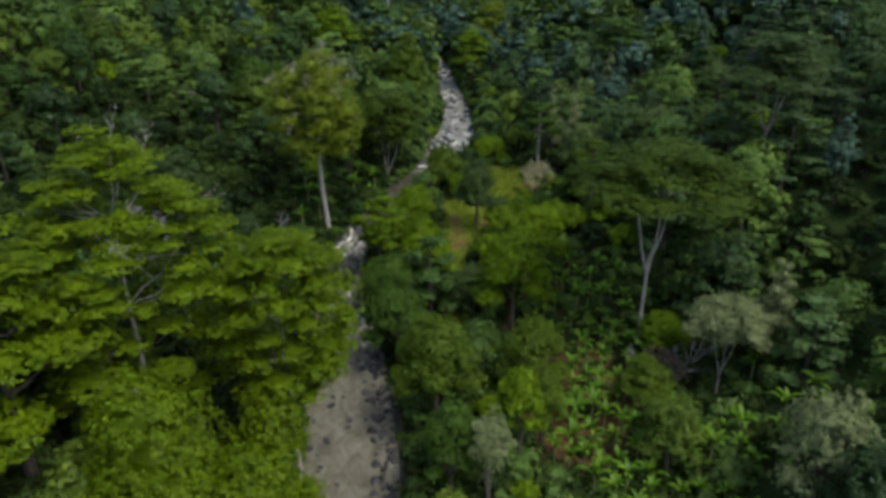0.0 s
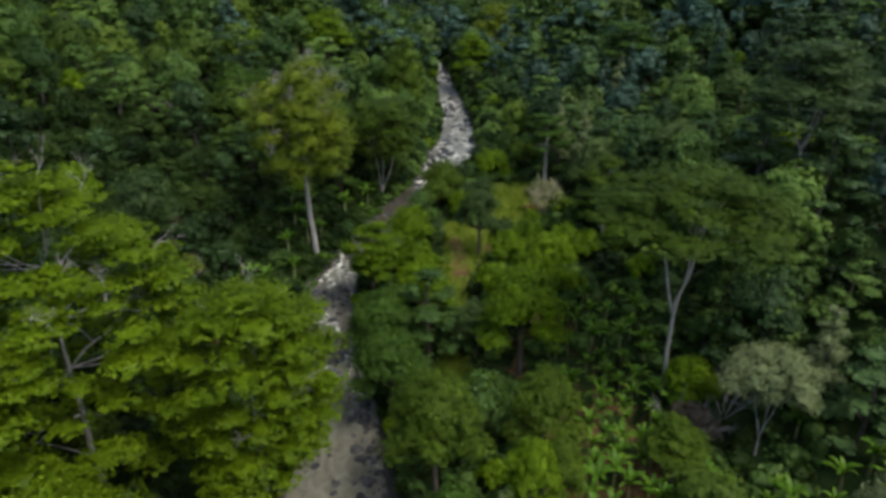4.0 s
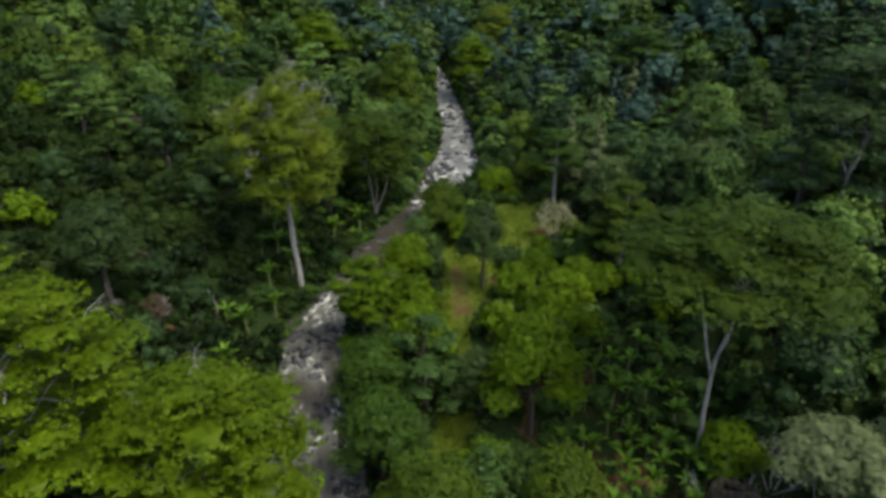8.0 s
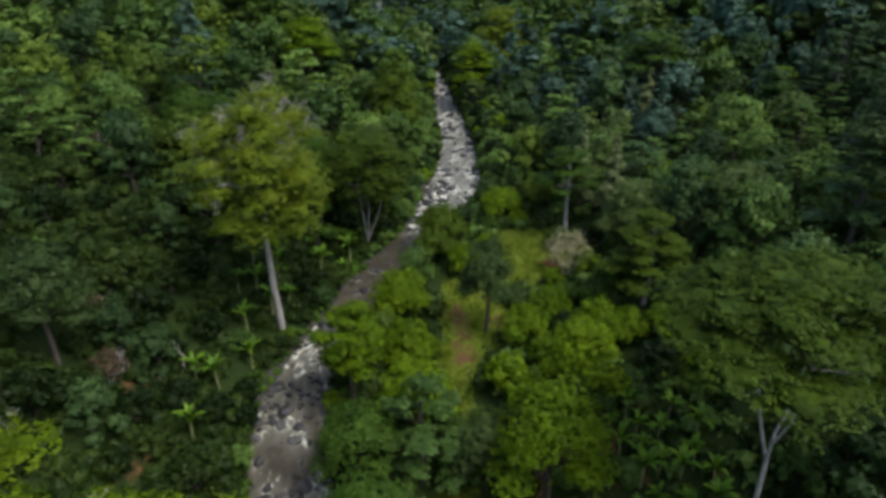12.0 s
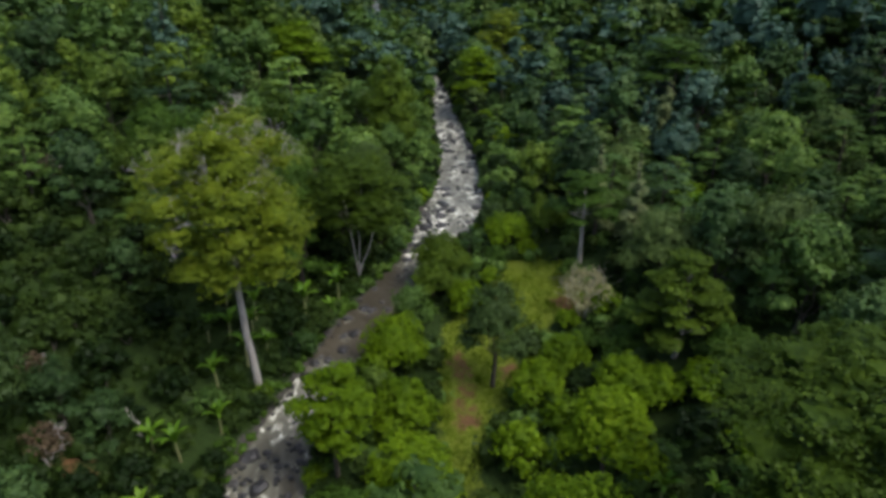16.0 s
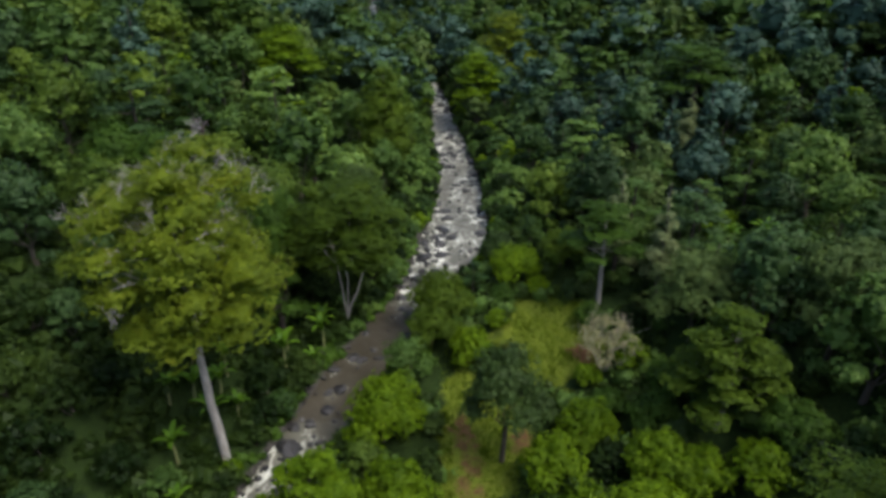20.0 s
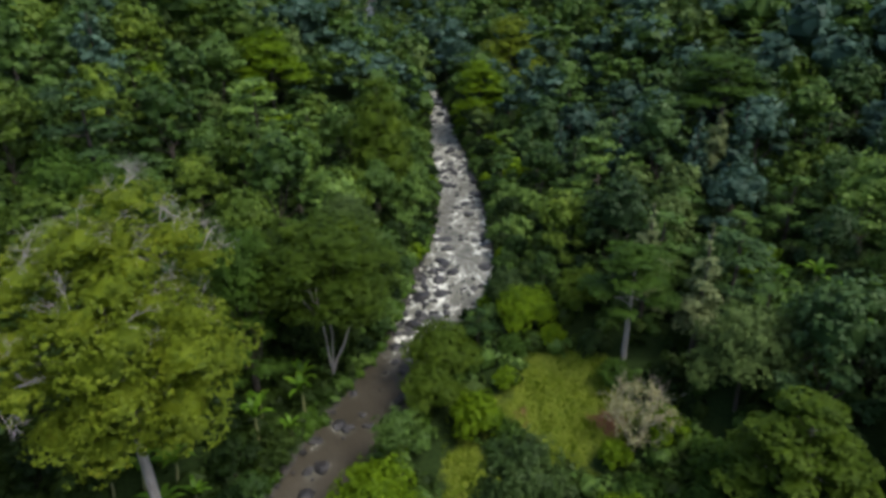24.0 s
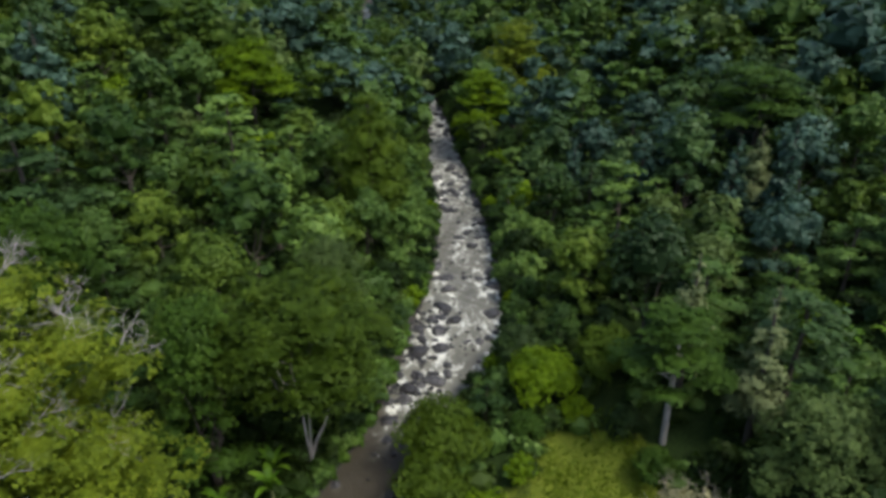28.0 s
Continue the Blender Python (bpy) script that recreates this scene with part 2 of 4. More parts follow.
def rock_places():
    """Boulders: thick in the rapids and along both edges, few in the calm reaches."""
    spots = []
    tries = 0
    while len(spots) < 300 and tries < 60000:
        tries += 1
        y = rng.uniform(34, 238)
        f = np.interp(y, ZONES_Y, ZONES_F)
        u = rng.uniform(-1, 1)
        edge = abs(u) ** 3
        left_shoal = 1.0 if (116 < y < 132 and u < -0.2) else 0.0
        right_shoal = 0.8 if (36 < y < 70 and u > 0.35) else 0.0
        if rng.uniform() > 0.02 + 0.55 * f + (0.35 * edge if f > 0.2 else 0.12 * edge) + 0.6 * left_shoal + right_shoal:
            continue
        x = float(river_x(y) + u * river_w(y) * 1.04)
        clump = math.sin(x * 0.55 + 2.1 * math.sin(y * 0.11)) * math.sin(y * 0.33 + 0.4 * x)
        if f > 0.35 and not left_shoal and edge < 0.7 and rng.uniform() > 0.12 + 1.2 * max(0, clump):
            continue
        size = rng.uniform(0.25, 0.85) * (1.45 if y > 112 else 1.0)
        if rng.uniform() < 0.14 and f > 0.3:
            size *= 1.8
        if any((x - a) ** 2 + (y - b) ** 2 < (0.75 * (size + c)) ** 2 for a, b, c in spots):
            continue
        spots.append((x, y, size))
    return spots


ROCKS = rock_places()


def water_material():
    """Muddy brown water, white where it breaks."""
    m, nt, out = material("river_water")
    geo = nt.nodes.new("ShaderNodeNewGeometry")
    at = nt.nodes.new("ShaderNodeAttribute")
    at.attribute_name = "foam"
    mp = nt.nodes.new("ShaderNodeMapping")
    mp.inputs["Scale"].default_value = (1.0, 0.55, 1.0)
    nt.links.new(geo.outputs["Position"], mp.inputs["Vector"])
    n1 = node(nt, "ShaderNodeTexNoise", Scale=0.75, Detail=7.0, Roughness=0.62, Distortion=0.9)
    n2 = node(nt, "ShaderNodeTexNoise", Scale=5.0, Detail=4.0, Roughness=0.6)
    n3 = node(nt, "ShaderNodeTexNoise", Scale=0.16, Detail=3.0)
    for n in (n1, n2):
        nt.links.new(mp.outputs[0], n.inputs["Vector"])
    nt.links.new(geo.outputs["Position"], n3.inputs["Vector"])
    e = math_node(nt, 'ADD', at.outputs["Fac"], math_node(nt, 'MULTIPLY', math_node(nt, 'SUBTRACT', n1.outputs["Fac"], 0.5), 2.2))
    e = math_node(nt, 'ADD', e, math_node(nt, 'MULTIPLY', math_node(nt, 'SUBTRACT', n2.outputs["Fac"], 0.5), 0.5))
    cl = nt.nodes.new("ShaderNodeClamp")
    nt.links.new(math_node(nt, 'MULTIPLY', math_node(nt, 'SUBTRACT', e, 0.56), 2.8), cl.inputs[0])
    mud = ramp(nt, n3.outputs["Fac"], [(0.3, (0.038, 0.033, 0.021)), (0.7, (0.072, 0.063, 0.044))])
    sh = nt.nodes.new("ShaderNodeAttribute")
    sh.attribute_name = "shallow"
    silt = ramp(nt, n1.outputs["Fac"], [(0.35, (0.085, 0.080, 0.052)), (0.65, (0.165, 0.157, 0.108))])
    mud = mix_colour(nt, sh.outputs["Fac"], mud, silt)
    air = nt.nodes.new("ShaderNodeClamp")
    nt.links.new(math_node(nt, 'ADD', math_node(nt, 'MULTIPLY', math_node(nt, 'SUBTRACT', at.outputs["Fac"], 0.22), 2.6),
                           math_node(nt, 'SUBTRACT', n1.outputs["Fac"], 0.5)), air.inputs[0])
    stirred = mix_colour(nt, air.outputs[0], mud, (0.180, 0.178, 0.136))
    col = mix_colour(nt, cl.outputs[0], stirred, (0.68, 0.68, 0.57))
    b = node(nt, "ShaderNodeBsdfPrincipled")
    b.inputs["Specular IOR Level"].default_value = 0.18
    nt.links.new(col, b.inputs["Base Color"])
    nt.links.new(math_node(nt, 'ADD', math_node(nt, 'MULTIPLY', cl.outputs[0], 0.5), 0.30), b.inputs["Roughness"])
    bump = node(nt, "ShaderNodeBump", Strength=0.55, Distance=0.25)
    nt.links.new(math_node(nt, 'ADD', n1.outputs["Fac"], math_node(nt, 'MULTIPLY', n2.outputs["Fac"], 0.4)), bump.inputs["Height"])
    nt.links.new(bump.outputs[0], b.inputs["Normal"])
    nt.links.new(b.outputs[0], out.inputs["Surface"])
    return m


def build_river():
    ys = np.concatenate([np.arange(-60, 30, 2.0), np.arange(30, 250, 0.35), np.arange(250, 420, 1.5)])
    us = np.linspace(-1.06, 1.06, 30)
    gu, gy = np.meshgrid(us, ys)
    gx = river_x(gy) + gu * river_w(gy)
    foam = np.interp(gy, ZONES_Y, ZONES_F)
    wave = (np.sin(gx * 2.3 + 1.7 * np.sin(gy * 0.9)) * np.sin(gy * 1.9 + gx * 0.8) * 0.5 + np.sin(gy * 4.1 + gx * 3.3) * 0.25)
    gz = level(gy) + foam * 0.22 * wave + 0.02 * wave
    extra = np.zeros_like(gx)
    for x, y, r in ROCKS:
        near = np.abs(gy - (y - r)) < 3.5
        dx, dy = gx[near] - x, gy[near] - y
        lee = np.exp(-(dx / (1.1 * r)) ** 2) * np.where(dy < 0, np.exp(dy / (1.8 * r)), np.exp(-dy / (0.5 * r)))
        extra[near] += 0.30 * lee
    me = mesh_from("river", np.stack([gx, gy, gz], -1).reshape(-1, 3), grid_faces(len(us), len(ys)), water_material(), True)
    a = me.attributes.new("foam", 'FLOAT', 'POINT')
    a.data.foreach_set("value", np.clip(foam + np.minimum(extra, 0.4) - 0.02, 0, 1.1).astype(np.float32).ravel())
    a = me.attributes.new("shallow", 'FLOAT', 'POINT')
    a.data.foreach_set("value", np.clip((68 - gy) / 10, 0, 1).astype(np.float32).ravel())
    return tagged(new("river", me), "muddy brown mountain river with white rapids", "river", kind="structure")


build_river()


_bm = bmesh.new()
bmesh.ops.create_icosphere(_bm, subdivisions=1, radius=1.0)
ICO_V = np.array([v.co[:] for v in _bm.verts])
ICO_F = np.array([[v.index for v in f.verts] for f in _bm.faces])
_bm.free()


def stone_material():
    m, nt, out = material("river_stone")
    co = nt.nodes.new("ShaderNodeTexCoord")
    info = nt.nodes.new("ShaderNodeObjectInfo")
    n1 = node(nt, "ShaderNodeTexNoise", Scale=2.2, Detail=8.0, Roughness=0.65)
    nt.links.new(co.outputs["Object"], n1.inputs["Vector"])
    f = math_node(nt, 'ADD', math_node(nt, 'MULTIPLY', n1.outputs["Fac"], 0.7), math_node(nt, 'MULTIPLY', info.outputs["Random"], 0.35))
    col = ramp(nt, f, [(0.25, (0.014, 0.013, 0.012)), (0.60, (0.040, 0.038, 0.035)), (0.92, (0.16, 0.155, 0.14))])
    b = node(nt, "ShaderNodeBsdfPrincipled", Roughness=0.55)
    nt.links.new(col, b.inputs["Base Color"])
    bump = node(nt, "ShaderNodeBump", Strength=0.6, Distance=0.08)
    nt.links.new(n1.outputs["Fac"], bump.inputs["Height"])
    nt.links.new(bump.outputs[0], b.inputs["Normal"])
    nt.links.new(b.outputs[0], out.inputs["Surface"])
    return m


STONE = stone_material()


def rock_mesh(seed):
    r = random.Random(seed)
    bm = bmesh.new()
    bmesh.ops.create_icosphere(bm, subdivisions=2, radius=1.0)
    off = Vector((r.uniform(0, 50), r.uniform(0, 50), r.uniform(0, 50)))
    flat = [(Vector((r.gauss(0, 1), r.gauss(0, 1), r.gauss(0.4, 0.6))).normalized(), r.uniform(0.55, 0.85)) for _ in range(5)]
    for v in bm.verts:
        for n_, d_ in flat:
            v.co -= n_ * max(0.0, v.co.dot(n_) - d_)
        k = 1 + 0.38 * noise.noise(v.co * 0.9 + off) + 0.16 * noise.noise(v.co * 2.3 + off)
        v.co = Vector((v.co.x * k * r.uniform(0.97, 1.03), v.co.y * k, max(-0.5, v.co.z * k * 0.72)))
    me = bpy.data.meshes.new("boulder")
    bm.to_mesh(me)
    bm.free()
    me.materials.append(STONE)
    return me


ROCK_MESHES = [rock_mesh(i) for i in range(8)]
for i, (x, y, r) in enumerate(ROCKS):
    ob = new("boulder", ROCK_MESHES[i % 8])
    ob.matrix_basis = Matrix.LocRotScale((x, y, float(level(y)) - 0.02 * r), Euler((0, 0, random.uniform(0, 6.28))),
                                         (r * random.uniform(0.8, 1.3), r * random.uniform(0.8, 1.2), r * random.uniform(0.6, 1.0)))
    tagged(ob, "dark wet grey boulder in the river" if r < 0.9 else "large dark wet boulder breaking the rapids", "rock", "boulders in the river")


def build_small_stones():
    """Cobbles and small boulders too many to count, thick on the shoals and at the edges."""
    r = np.random.default_rng(17)
    vs, fs, n, made = [], [], 0, 0
    base, faces = [ICO_V * np.array([1, r.uniform(0.7, 1.0), r.uniform(0.5, 0.8)]) * r.uniform(0.78, 1.15, (len(ICO_V), 1)) for _ in range(8)], ICO_F
    while made < 900:
        y = r.uniform(34, 236)
        f = float(np.interp(y, ZONES_Y, ZONES_F))
        u = r.uniform(-1, 1)
        clumpy = math.sin(y * 0.9 + u * 3) * math.cos(u * 4 + y * 0.4)
        shoal = (116 < y < 131 and u < 0.0) or (36 < y < 68 and u > 0.55) or (66 < y < 92 and clumpy > 0.2)
        if r.uniform() > (0.75 if shoal else 0.02 + 0.22 * f + 0.35 * abs(u) ** 6):
            continue
        x = float(river_x(y) + u * river_w(y) * 1.05)
        k = r.uniform(0.12, 0.38) * (1.35 if shoal else 1.0)
        a = r.uniform(0, 6.28)
        v = base[made % 8] * [k, k * r.uniform(0.7, 1.2), k * r.uniform(0.6, 1.0)]
        c, q = math.cos(a), math.sin(a)
        vs.append(np.stack([v[:, 0] * c - v[:, 1] * q + x, v[:, 0] * q + v[:, 1] * c + y, v[:, 2] + float(level(y)) + 0.08], 1))
        fs.append(faces + n)
        n += len(v)
        made += 1
    tagged(new("river_stones", mesh_from("river_stones", np.concatenate(vs), np.concatenate(fs), STONE)), "small dark wet stones strewn in the rapids", "stones", kind="stuff")


build_small_stones()


# ================= trees =================
def leaf_sprays(p, n, size, r, slim=0.8):
    """Leaf sprays at the points p, facing about n."""
    m = len(p)
    t = r.normal(size=(m, 3))
    t -= (t * n).sum(1, keepdims=True) * n
    t /= np.linalg.norm(t, axis=1, keepdims=True) + 1e-9
    b = np.cross(n, t)
    s = (size * r.uniform(0.6, 1.35, m))[:, None]
    lift = n * s * r.uniform(-0.1, 0.25, (m, 1))
    v = np.stack([p - t * s * 0.5 - b * s * slim * 0.5, p - t * s * 0.35 + b * s * slim * 0.55, p + t * s * 0.6 - lift], 1).reshape(-1, 3)
    return v, np.arange(m * 3).reshape(-1, 3)


class Soup:
    """Triangles gathered from many pieces."""

    def __init__(self):
        self.v, self.f, self.n = [], [], 0

    def add(self, v, f):
        self.v.append(v)
        self.f.append(np.asarray(f) + self.n)
        self.n += len(v)

    def mesh(self, name, mat, smooth=False):
        return mesh_from(name, np.concatenate(self.v), np.concatenate(self.f), mat, smooth)


def foliage(soup, lobes, leaves, size, r, up=0.35, jitter=0.6, core=0.60, under=0.15):
    """Leaf sprays over the skins of the lobes (centre, radii), most of them above."""
    area = np.array([rx * ry + ry * rz + rx * rz for _, (rx, ry, rz) in lobes])
    counts = np.maximum(8, leaves * area / area.sum()).astype(int)
    for (c, rad), k in zip(lobes, counts):
        ends = max(5, int(k) // 8)
        dc = r.normal(size=(ends * 3, 3))
        dc /= np.linalg.norm(dc, axis=1, keepdims=True)
        dc = dc[(dc[:, 2] > -0.15) | (r.uniform(size=len(dc)) < under)][:ends]
        out_c = 1.16 - 0.44 * r.uniform(size=len(dc)) ** 1.5
        # leaves gathered round twig ends, over shallow bays and bulges
        i = r.integers(len(dc), size=int(k))
        off = r.normal(size=(int(k), 3)) * min(0.24, 0.85 / math.sqrt(ends))
        d = dc[i] + off
        d /= np.linalg.norm(d, axis=1, keepdims=True)
        ph = r.uniform(0, 6.28, 4)
        bulge = 1 + 0.13 * np.sin(d[:, 0] * 4 + ph[0]) * np.sin(d[:, 1] * 4 + ph[1]) + 0.09 * np.sin(d[:, 2] * 6 + ph[2] + d[:, 0] * 5)
        depth = (out_c[i] - 1.4 * (off ** 2).sum(1) + r.normal(size=int(k)) * 0.03)[:, None]
        p = np.asarray(c) + d * np.asarray(rad) * bulge[:, None] * np.maximum(depth, 0.55)
        shown = np.ones(len(p), bool)
        for c2, rad2 in lobes:
            if c2 is not c:
                shown &= (((p - np.asarray(c2)) / np.asarray(rad2)) ** 2).sum(1) > 0.5
        p, d, off = p[shown], d[shown], off[shown]
        n = d / np.asarray(rad)
        n /= np.linalg.norm(n, axis=1, keepdims=True) + 1e-9
        n = n + [0, 0, up] + off * 2.2 + r.normal(size=n.shape) * jitter * 0.8
        n /= np.linalg.norm(n, axis=1, keepdims=True)
        soup.add(*leaf_sprays(p, n, size, r))
        if core:
            k_ = core * (1 + 0.12 * np.sin(ICO_V[:, :1] * 5 + ph[3]))
            soup.add(np.asarray(c) + ICO_V * np.asarray(rad) * k_, ICO_F)


def tube(soup, path, radii, sides=6):
    path = np.asarray(path, float)
    rings = []
    for i, p in enumerate(path):
        d = path[min(i + 1, len(path) - 1)] - path[max(i - 1, 0)]
        d /= np.linalg.norm(d) + 1e-9
        a = np.cross(d, [0.31, 0.95, 0.05] if abs(d[1]) < 0.9 else [1, 0, 0])
        a /= np.linalg.norm(a)
        b = np.cross(d, a)
        th = np.linspace(0, 2 * math.pi, sides, endpoint=False)[:, None]
        rings.append(p + radii[i] * (np.cos(th) * a + np.sin(th) * b))
    v = np.concatenate(rings)
    f = []
    for i in range(len(path) - 1):
        for j in range(sides):
            a, b = i * sides + j, i * sides + (j + 1) % sides
            f += [(a, b, b + sides), (a, b + sides, a + sides)]
    soup.add(v, f)


def limb(soup, a, b, r0, r1, r, sag=0.0, steps=5, sides=6, wobble=0.04):
    a, b = np.asarray(a, float), np.asarray(b, float)
    length = np.linalg.norm(b - a)
    u = np.linspace(0, 1, steps)[:, None]
    p = a + (b - a) * u
    p[1:-1] += r.normal(size=(steps - 2, 3)) * length * wobble
    p[:, 2] += (sag * length * np.sin(u * math.pi))[:, 0]
    tube(soup, p, r0 + (r1 - r0) * u[:, 0], sides)
    return p


def twigs(soup, a, direction, length, radius, r, depth=3, spread=0.7, sides=4):
    """Bare forking branches."""
    d = np.asarray(direction, float)
    d /= np.linalg.norm(d)
    b = np.asarray(a) + d * length
    limb(soup, a, b, radius, radius * 0.6, r, steps=3, sides=sides, wobble=0.06)
    if depth:
        for _ in range(int(r.integers(2, 4))):
            e = d + r.normal(size=3) * spread * 0.6 + [0, 0, 0.12]
            twigs(soup, b if r.uniform() < 0.6 else (np.asarray(a) + b) / 2, e, length * r.uniform(0.55, 0.8), radius * 0.6, r, depth - 1, spread, sides)


# ---- shapes of crowns; all come with height 1 m per metre, foot at the origin ----
def lobes_round(h, w, r, n=14, low=0.38):
    """A broad, uneven dome."""
    out = [((0, 0, h * 0.63), (w * 0.66, w * 0.66, h * 0.27))]
    for i in range(n):
        a, k = i * 2.399 + r.uniform(-0.4, 0.4), math.sqrt((i + 0.5) / n)
        z = h * (0.86 - (0.86 - low) * k ** 2.2) + r.uniform(-0.05, 0.05) * h
        q = w * r.uniform(0.24, 0.38)
        out.append(((math.cos(a) * w * 0.72 * k, math.sin(a) * w * 0.72 * k, z - q * 0.2), (q, q * r.uniform(0.85, 1.15), q * r.uniform(0.65, 0.85))))
    return out


def lobes_layers(h, w, r, n=16, low=0.55, thick=0.30, puff=1.0, dome=1.5, skirt=0):
    """Flat pads in storeys, as on an albizia."""
    out = []
    for i in range(n):
        a, k = i * 2.399 + r.uniform(-0.5, 0.5), math.sqrt((i + 0.6) / n)
        z = h * (0.93 - (0.93 - low) * k ** dome) + r.uniform(-0.05, 0.04) * h
        q = w * puff * r.uniform(0.25, 0.40)
        reach = w * (1.06 - 0.32 * puff)
        out.append(((math.cos(a) * reach * k, math.sin(a) * reach * k, z), (q, q * r.uniform(0.8, 1.2), q * thick * r.uniform(0.8, 1.2))))
    for i in range(skirt):
        a, k = i * 2.399 + 1.0, r.uniform(0.55, 1.0)
        q = w * puff * r.uniform(0.25, 0.42)
        out.append(((math.cos(a) * w * 0.85 * k, math.sin(a) * w * 0.85 * k, h * (low - (low - 0.22) * i / skirt)), (q, q, q * thick * r.uniform(0.9, 1.5))))
    return out


def lobes_cloud(h, w, r, n=40, low=0.45, clump=1.0, thick=0.55, rugged=0.22):
    """A tall rounded crown built up of many separate leaf clouds."""
    out = []
    mid, half = h * (1 + low) / 2, h * (1 - low) / 2
    for i in range(n):
        up = 1 - 1.75 * (i + 0.5) / n
        a, k = i * 2.399 + r.uniform(-0.3, 0.3), r.uniform(0.98 - rugged, 0.98 + 0.2 * rugged)
        q = w * clump * r.uniform(0.19, 0.31)
        side = math.sqrt(max(0.05, 1 - up * up)) * (w - q) * k
        out.append(((math.cos(a) * side, math.sin(a) * side, mid + up * (half - q * 0.5) * k), (q, q * r.uniform(0.85, 1.15), q * thick * r.uniform(0.8, 1.2))))
    return out


def lobes_column(h, w, r, n=18, low=0.16):
    """Tall, narrow and ragged."""
    out = []
    for i in range(n):
        u = (i + 0.5) / n
        z = h * (low + (0.96 - low) * u)
        k = w * (1.0 - 0.62 * abs(u - 0.35) / 0.65)
        a = i * 2.399
        q = k * r.uniform(0.42, 0.62)
        out.append(((math.cos(a) * k * 0.5, math.sin(a) * k * 0.5, z), (q, q, q * r.uniform(0.7, 1.0))))
    return out


def lobes_spire(h, w, r, n=15):
    """Conical, with a pointed top."""
    out = []
    for i in range(n):
        u = (i + 0.5) / n
        z = h * (0.16 + 0.80 * u)
        k = w * (1.02 - u) ** 0.85
        a = i * 2.399
        q = max(0.28, k * r.uniform(0.5, 0.7))
        out.append(((math.cos(a) * k * 0.45, math.sin(a) * k * 0.45, z), (q, q, q * r.uniform(0.8, 1.15))))
    return out


def lobes_shrub(h, w, r, n=9):
    out = []
    for i in range(n):
        a, k = i * 2.399, math.sqrt((i + 0.3) / n)
        q = w * r.uniform(0.30, 0.46)
        out.append(((math.cos(a) * w * 0.66 * k, math.sin(a) * w * 0.66 * k, h * (0.72 - 0.42 * k * k)), (q, q, min(q, h * 0.30))))
    return out


LOBES = {"cloud": lobes_cloud, "round": lobes_round, "layers": lobes_layers, "column": lobes_column, "spire": lobes_spire, "shrub": lobes_shrub}


def tree_meshes(shape, h, w, leaves, size, leaf, bark, seed, bare=0, fork=False, stem=0.028, **kw):
    """The trunk with its limbs, and the crown (and bare twigs, if any), as meshes."""
    r = np.random.default_rng(seed)
    lobes = LOBES[shape](h, w, r, **kw)
    wood, crown = Soup(), Soup()
    foliage(crown, lobes, int(leaves * 1.55), size * 0.81, r, up=0.8 if shape in ("layers", "cloud") else 0.4, jitter=0.45)
    r0 = h * stem
    if shape in ("round", "layers", "cloud"):
        low = min(c[2] for c, _ in lobes)
        top = np.array([0, 0, h * (0.30 if fork is True else fork)]) if fork else np.array([r.normal() * 0.02 * h, r.normal() * 0.02 * h, low * 0.9])
        limb(wood, (0, 0, -0.6), top, r0, r0 * 0.72, r, steps=6, sides=8, wobble=0.004)
        heads, spine = [top], top
        if not fork and shape != "round":
            limb(wood, top - [0, 0, 0.1], (top[0], top[1], h * (0.82 if len(lobes) < 70 else 0.62)), r0 * 0.72, r0 * 0.2, r, steps=5, sides=6, wobble=0.01)
        if fork:
            heads = []
            for i in range(3):
                a = i * 2.1 + r.uniform(-0.3, 0.3) + 0.4
                tip = top + [math.cos(a) * w * 0.30, math.sin(a) * w * 0.30, h * r.uniform(0.24, 0.32) * (1 if fork is True else 1.5)]
                limb(wood, top - [0, 0, 0.1], tip, r0 * 0.6, r0 * 0.34, r, sag=-0.03, sides=6, wobble=0.015)
                heads.append(tip)
        for c, q in lobes[::5] if len(lobes) > 45 else lobes[::2] if leaves > 4000 else lobes[::4]:
            if c[2] < spine[2] + (0.4 if fork else 0.06 * h):
                continue
            if not fork and shape != "round":
                heads = [spine + [0, 0, u * (h * 0.80 - spine[2])] for u in (0, 0.2, 0.4, 0.6, 0.8) if spine[2] + u * (h * 0.80 - spine[2]) < c[2] - 0.3] or [spine]
            top = min(heads, key=lambda t: np.linalg.norm(t - np.asarray(c)))
            limb(wood, top - [0, 0, 0.05], np.asarray(c) - [0, 0, q[2] * 0.2], r0 * (0.3 if fork else 0.30 if len(lobes) < 45 else 0.16), r0 * 0.06, r, sag=-0.06, sides=5)
    elif shape == "shrub":
        for c, q in lobes[::3]:
            limb(wood, r.normal(size=3) * [0.15, 0.15, 0] - [0, 0, 0.3], np.asarray(c), r0, r0 * 0.3, r, steps=4, sides=4)
    else:
        limb(wood, (0, 0, -0.6), (0, 0, h * 0.96), r0, r0 * 0.15, r, steps=7, sides=7, wobble=0.006)
        for c, q in lobes[::2]:
            limb(wood, (0, 0, c[2] - q[2] * 0.8), c, r0 * 0.3, r0 * 0.08, r, steps=3, sides=3)
    dead = None
    if bare:
        dead = []
        for i in range(bare):
            c, q = lobes[int(r.integers(len(lobes)) * r.uniform(0.35, 1))]
            d = r.normal(size=3) + [0, 0, 0.8]
            one = Soup()
            twigs(one, np.asarray(c) + [0, 0, q[2] * 0.5], d, w * 0.13, 0.03, r, 4, 1.0, 3)
            dead.append(one.mesh("bare_branch", BARK_DEAD))
    return wood.mesh("trunk", bark, True), crown.mesh("crown", LEAF[leaf]), dead


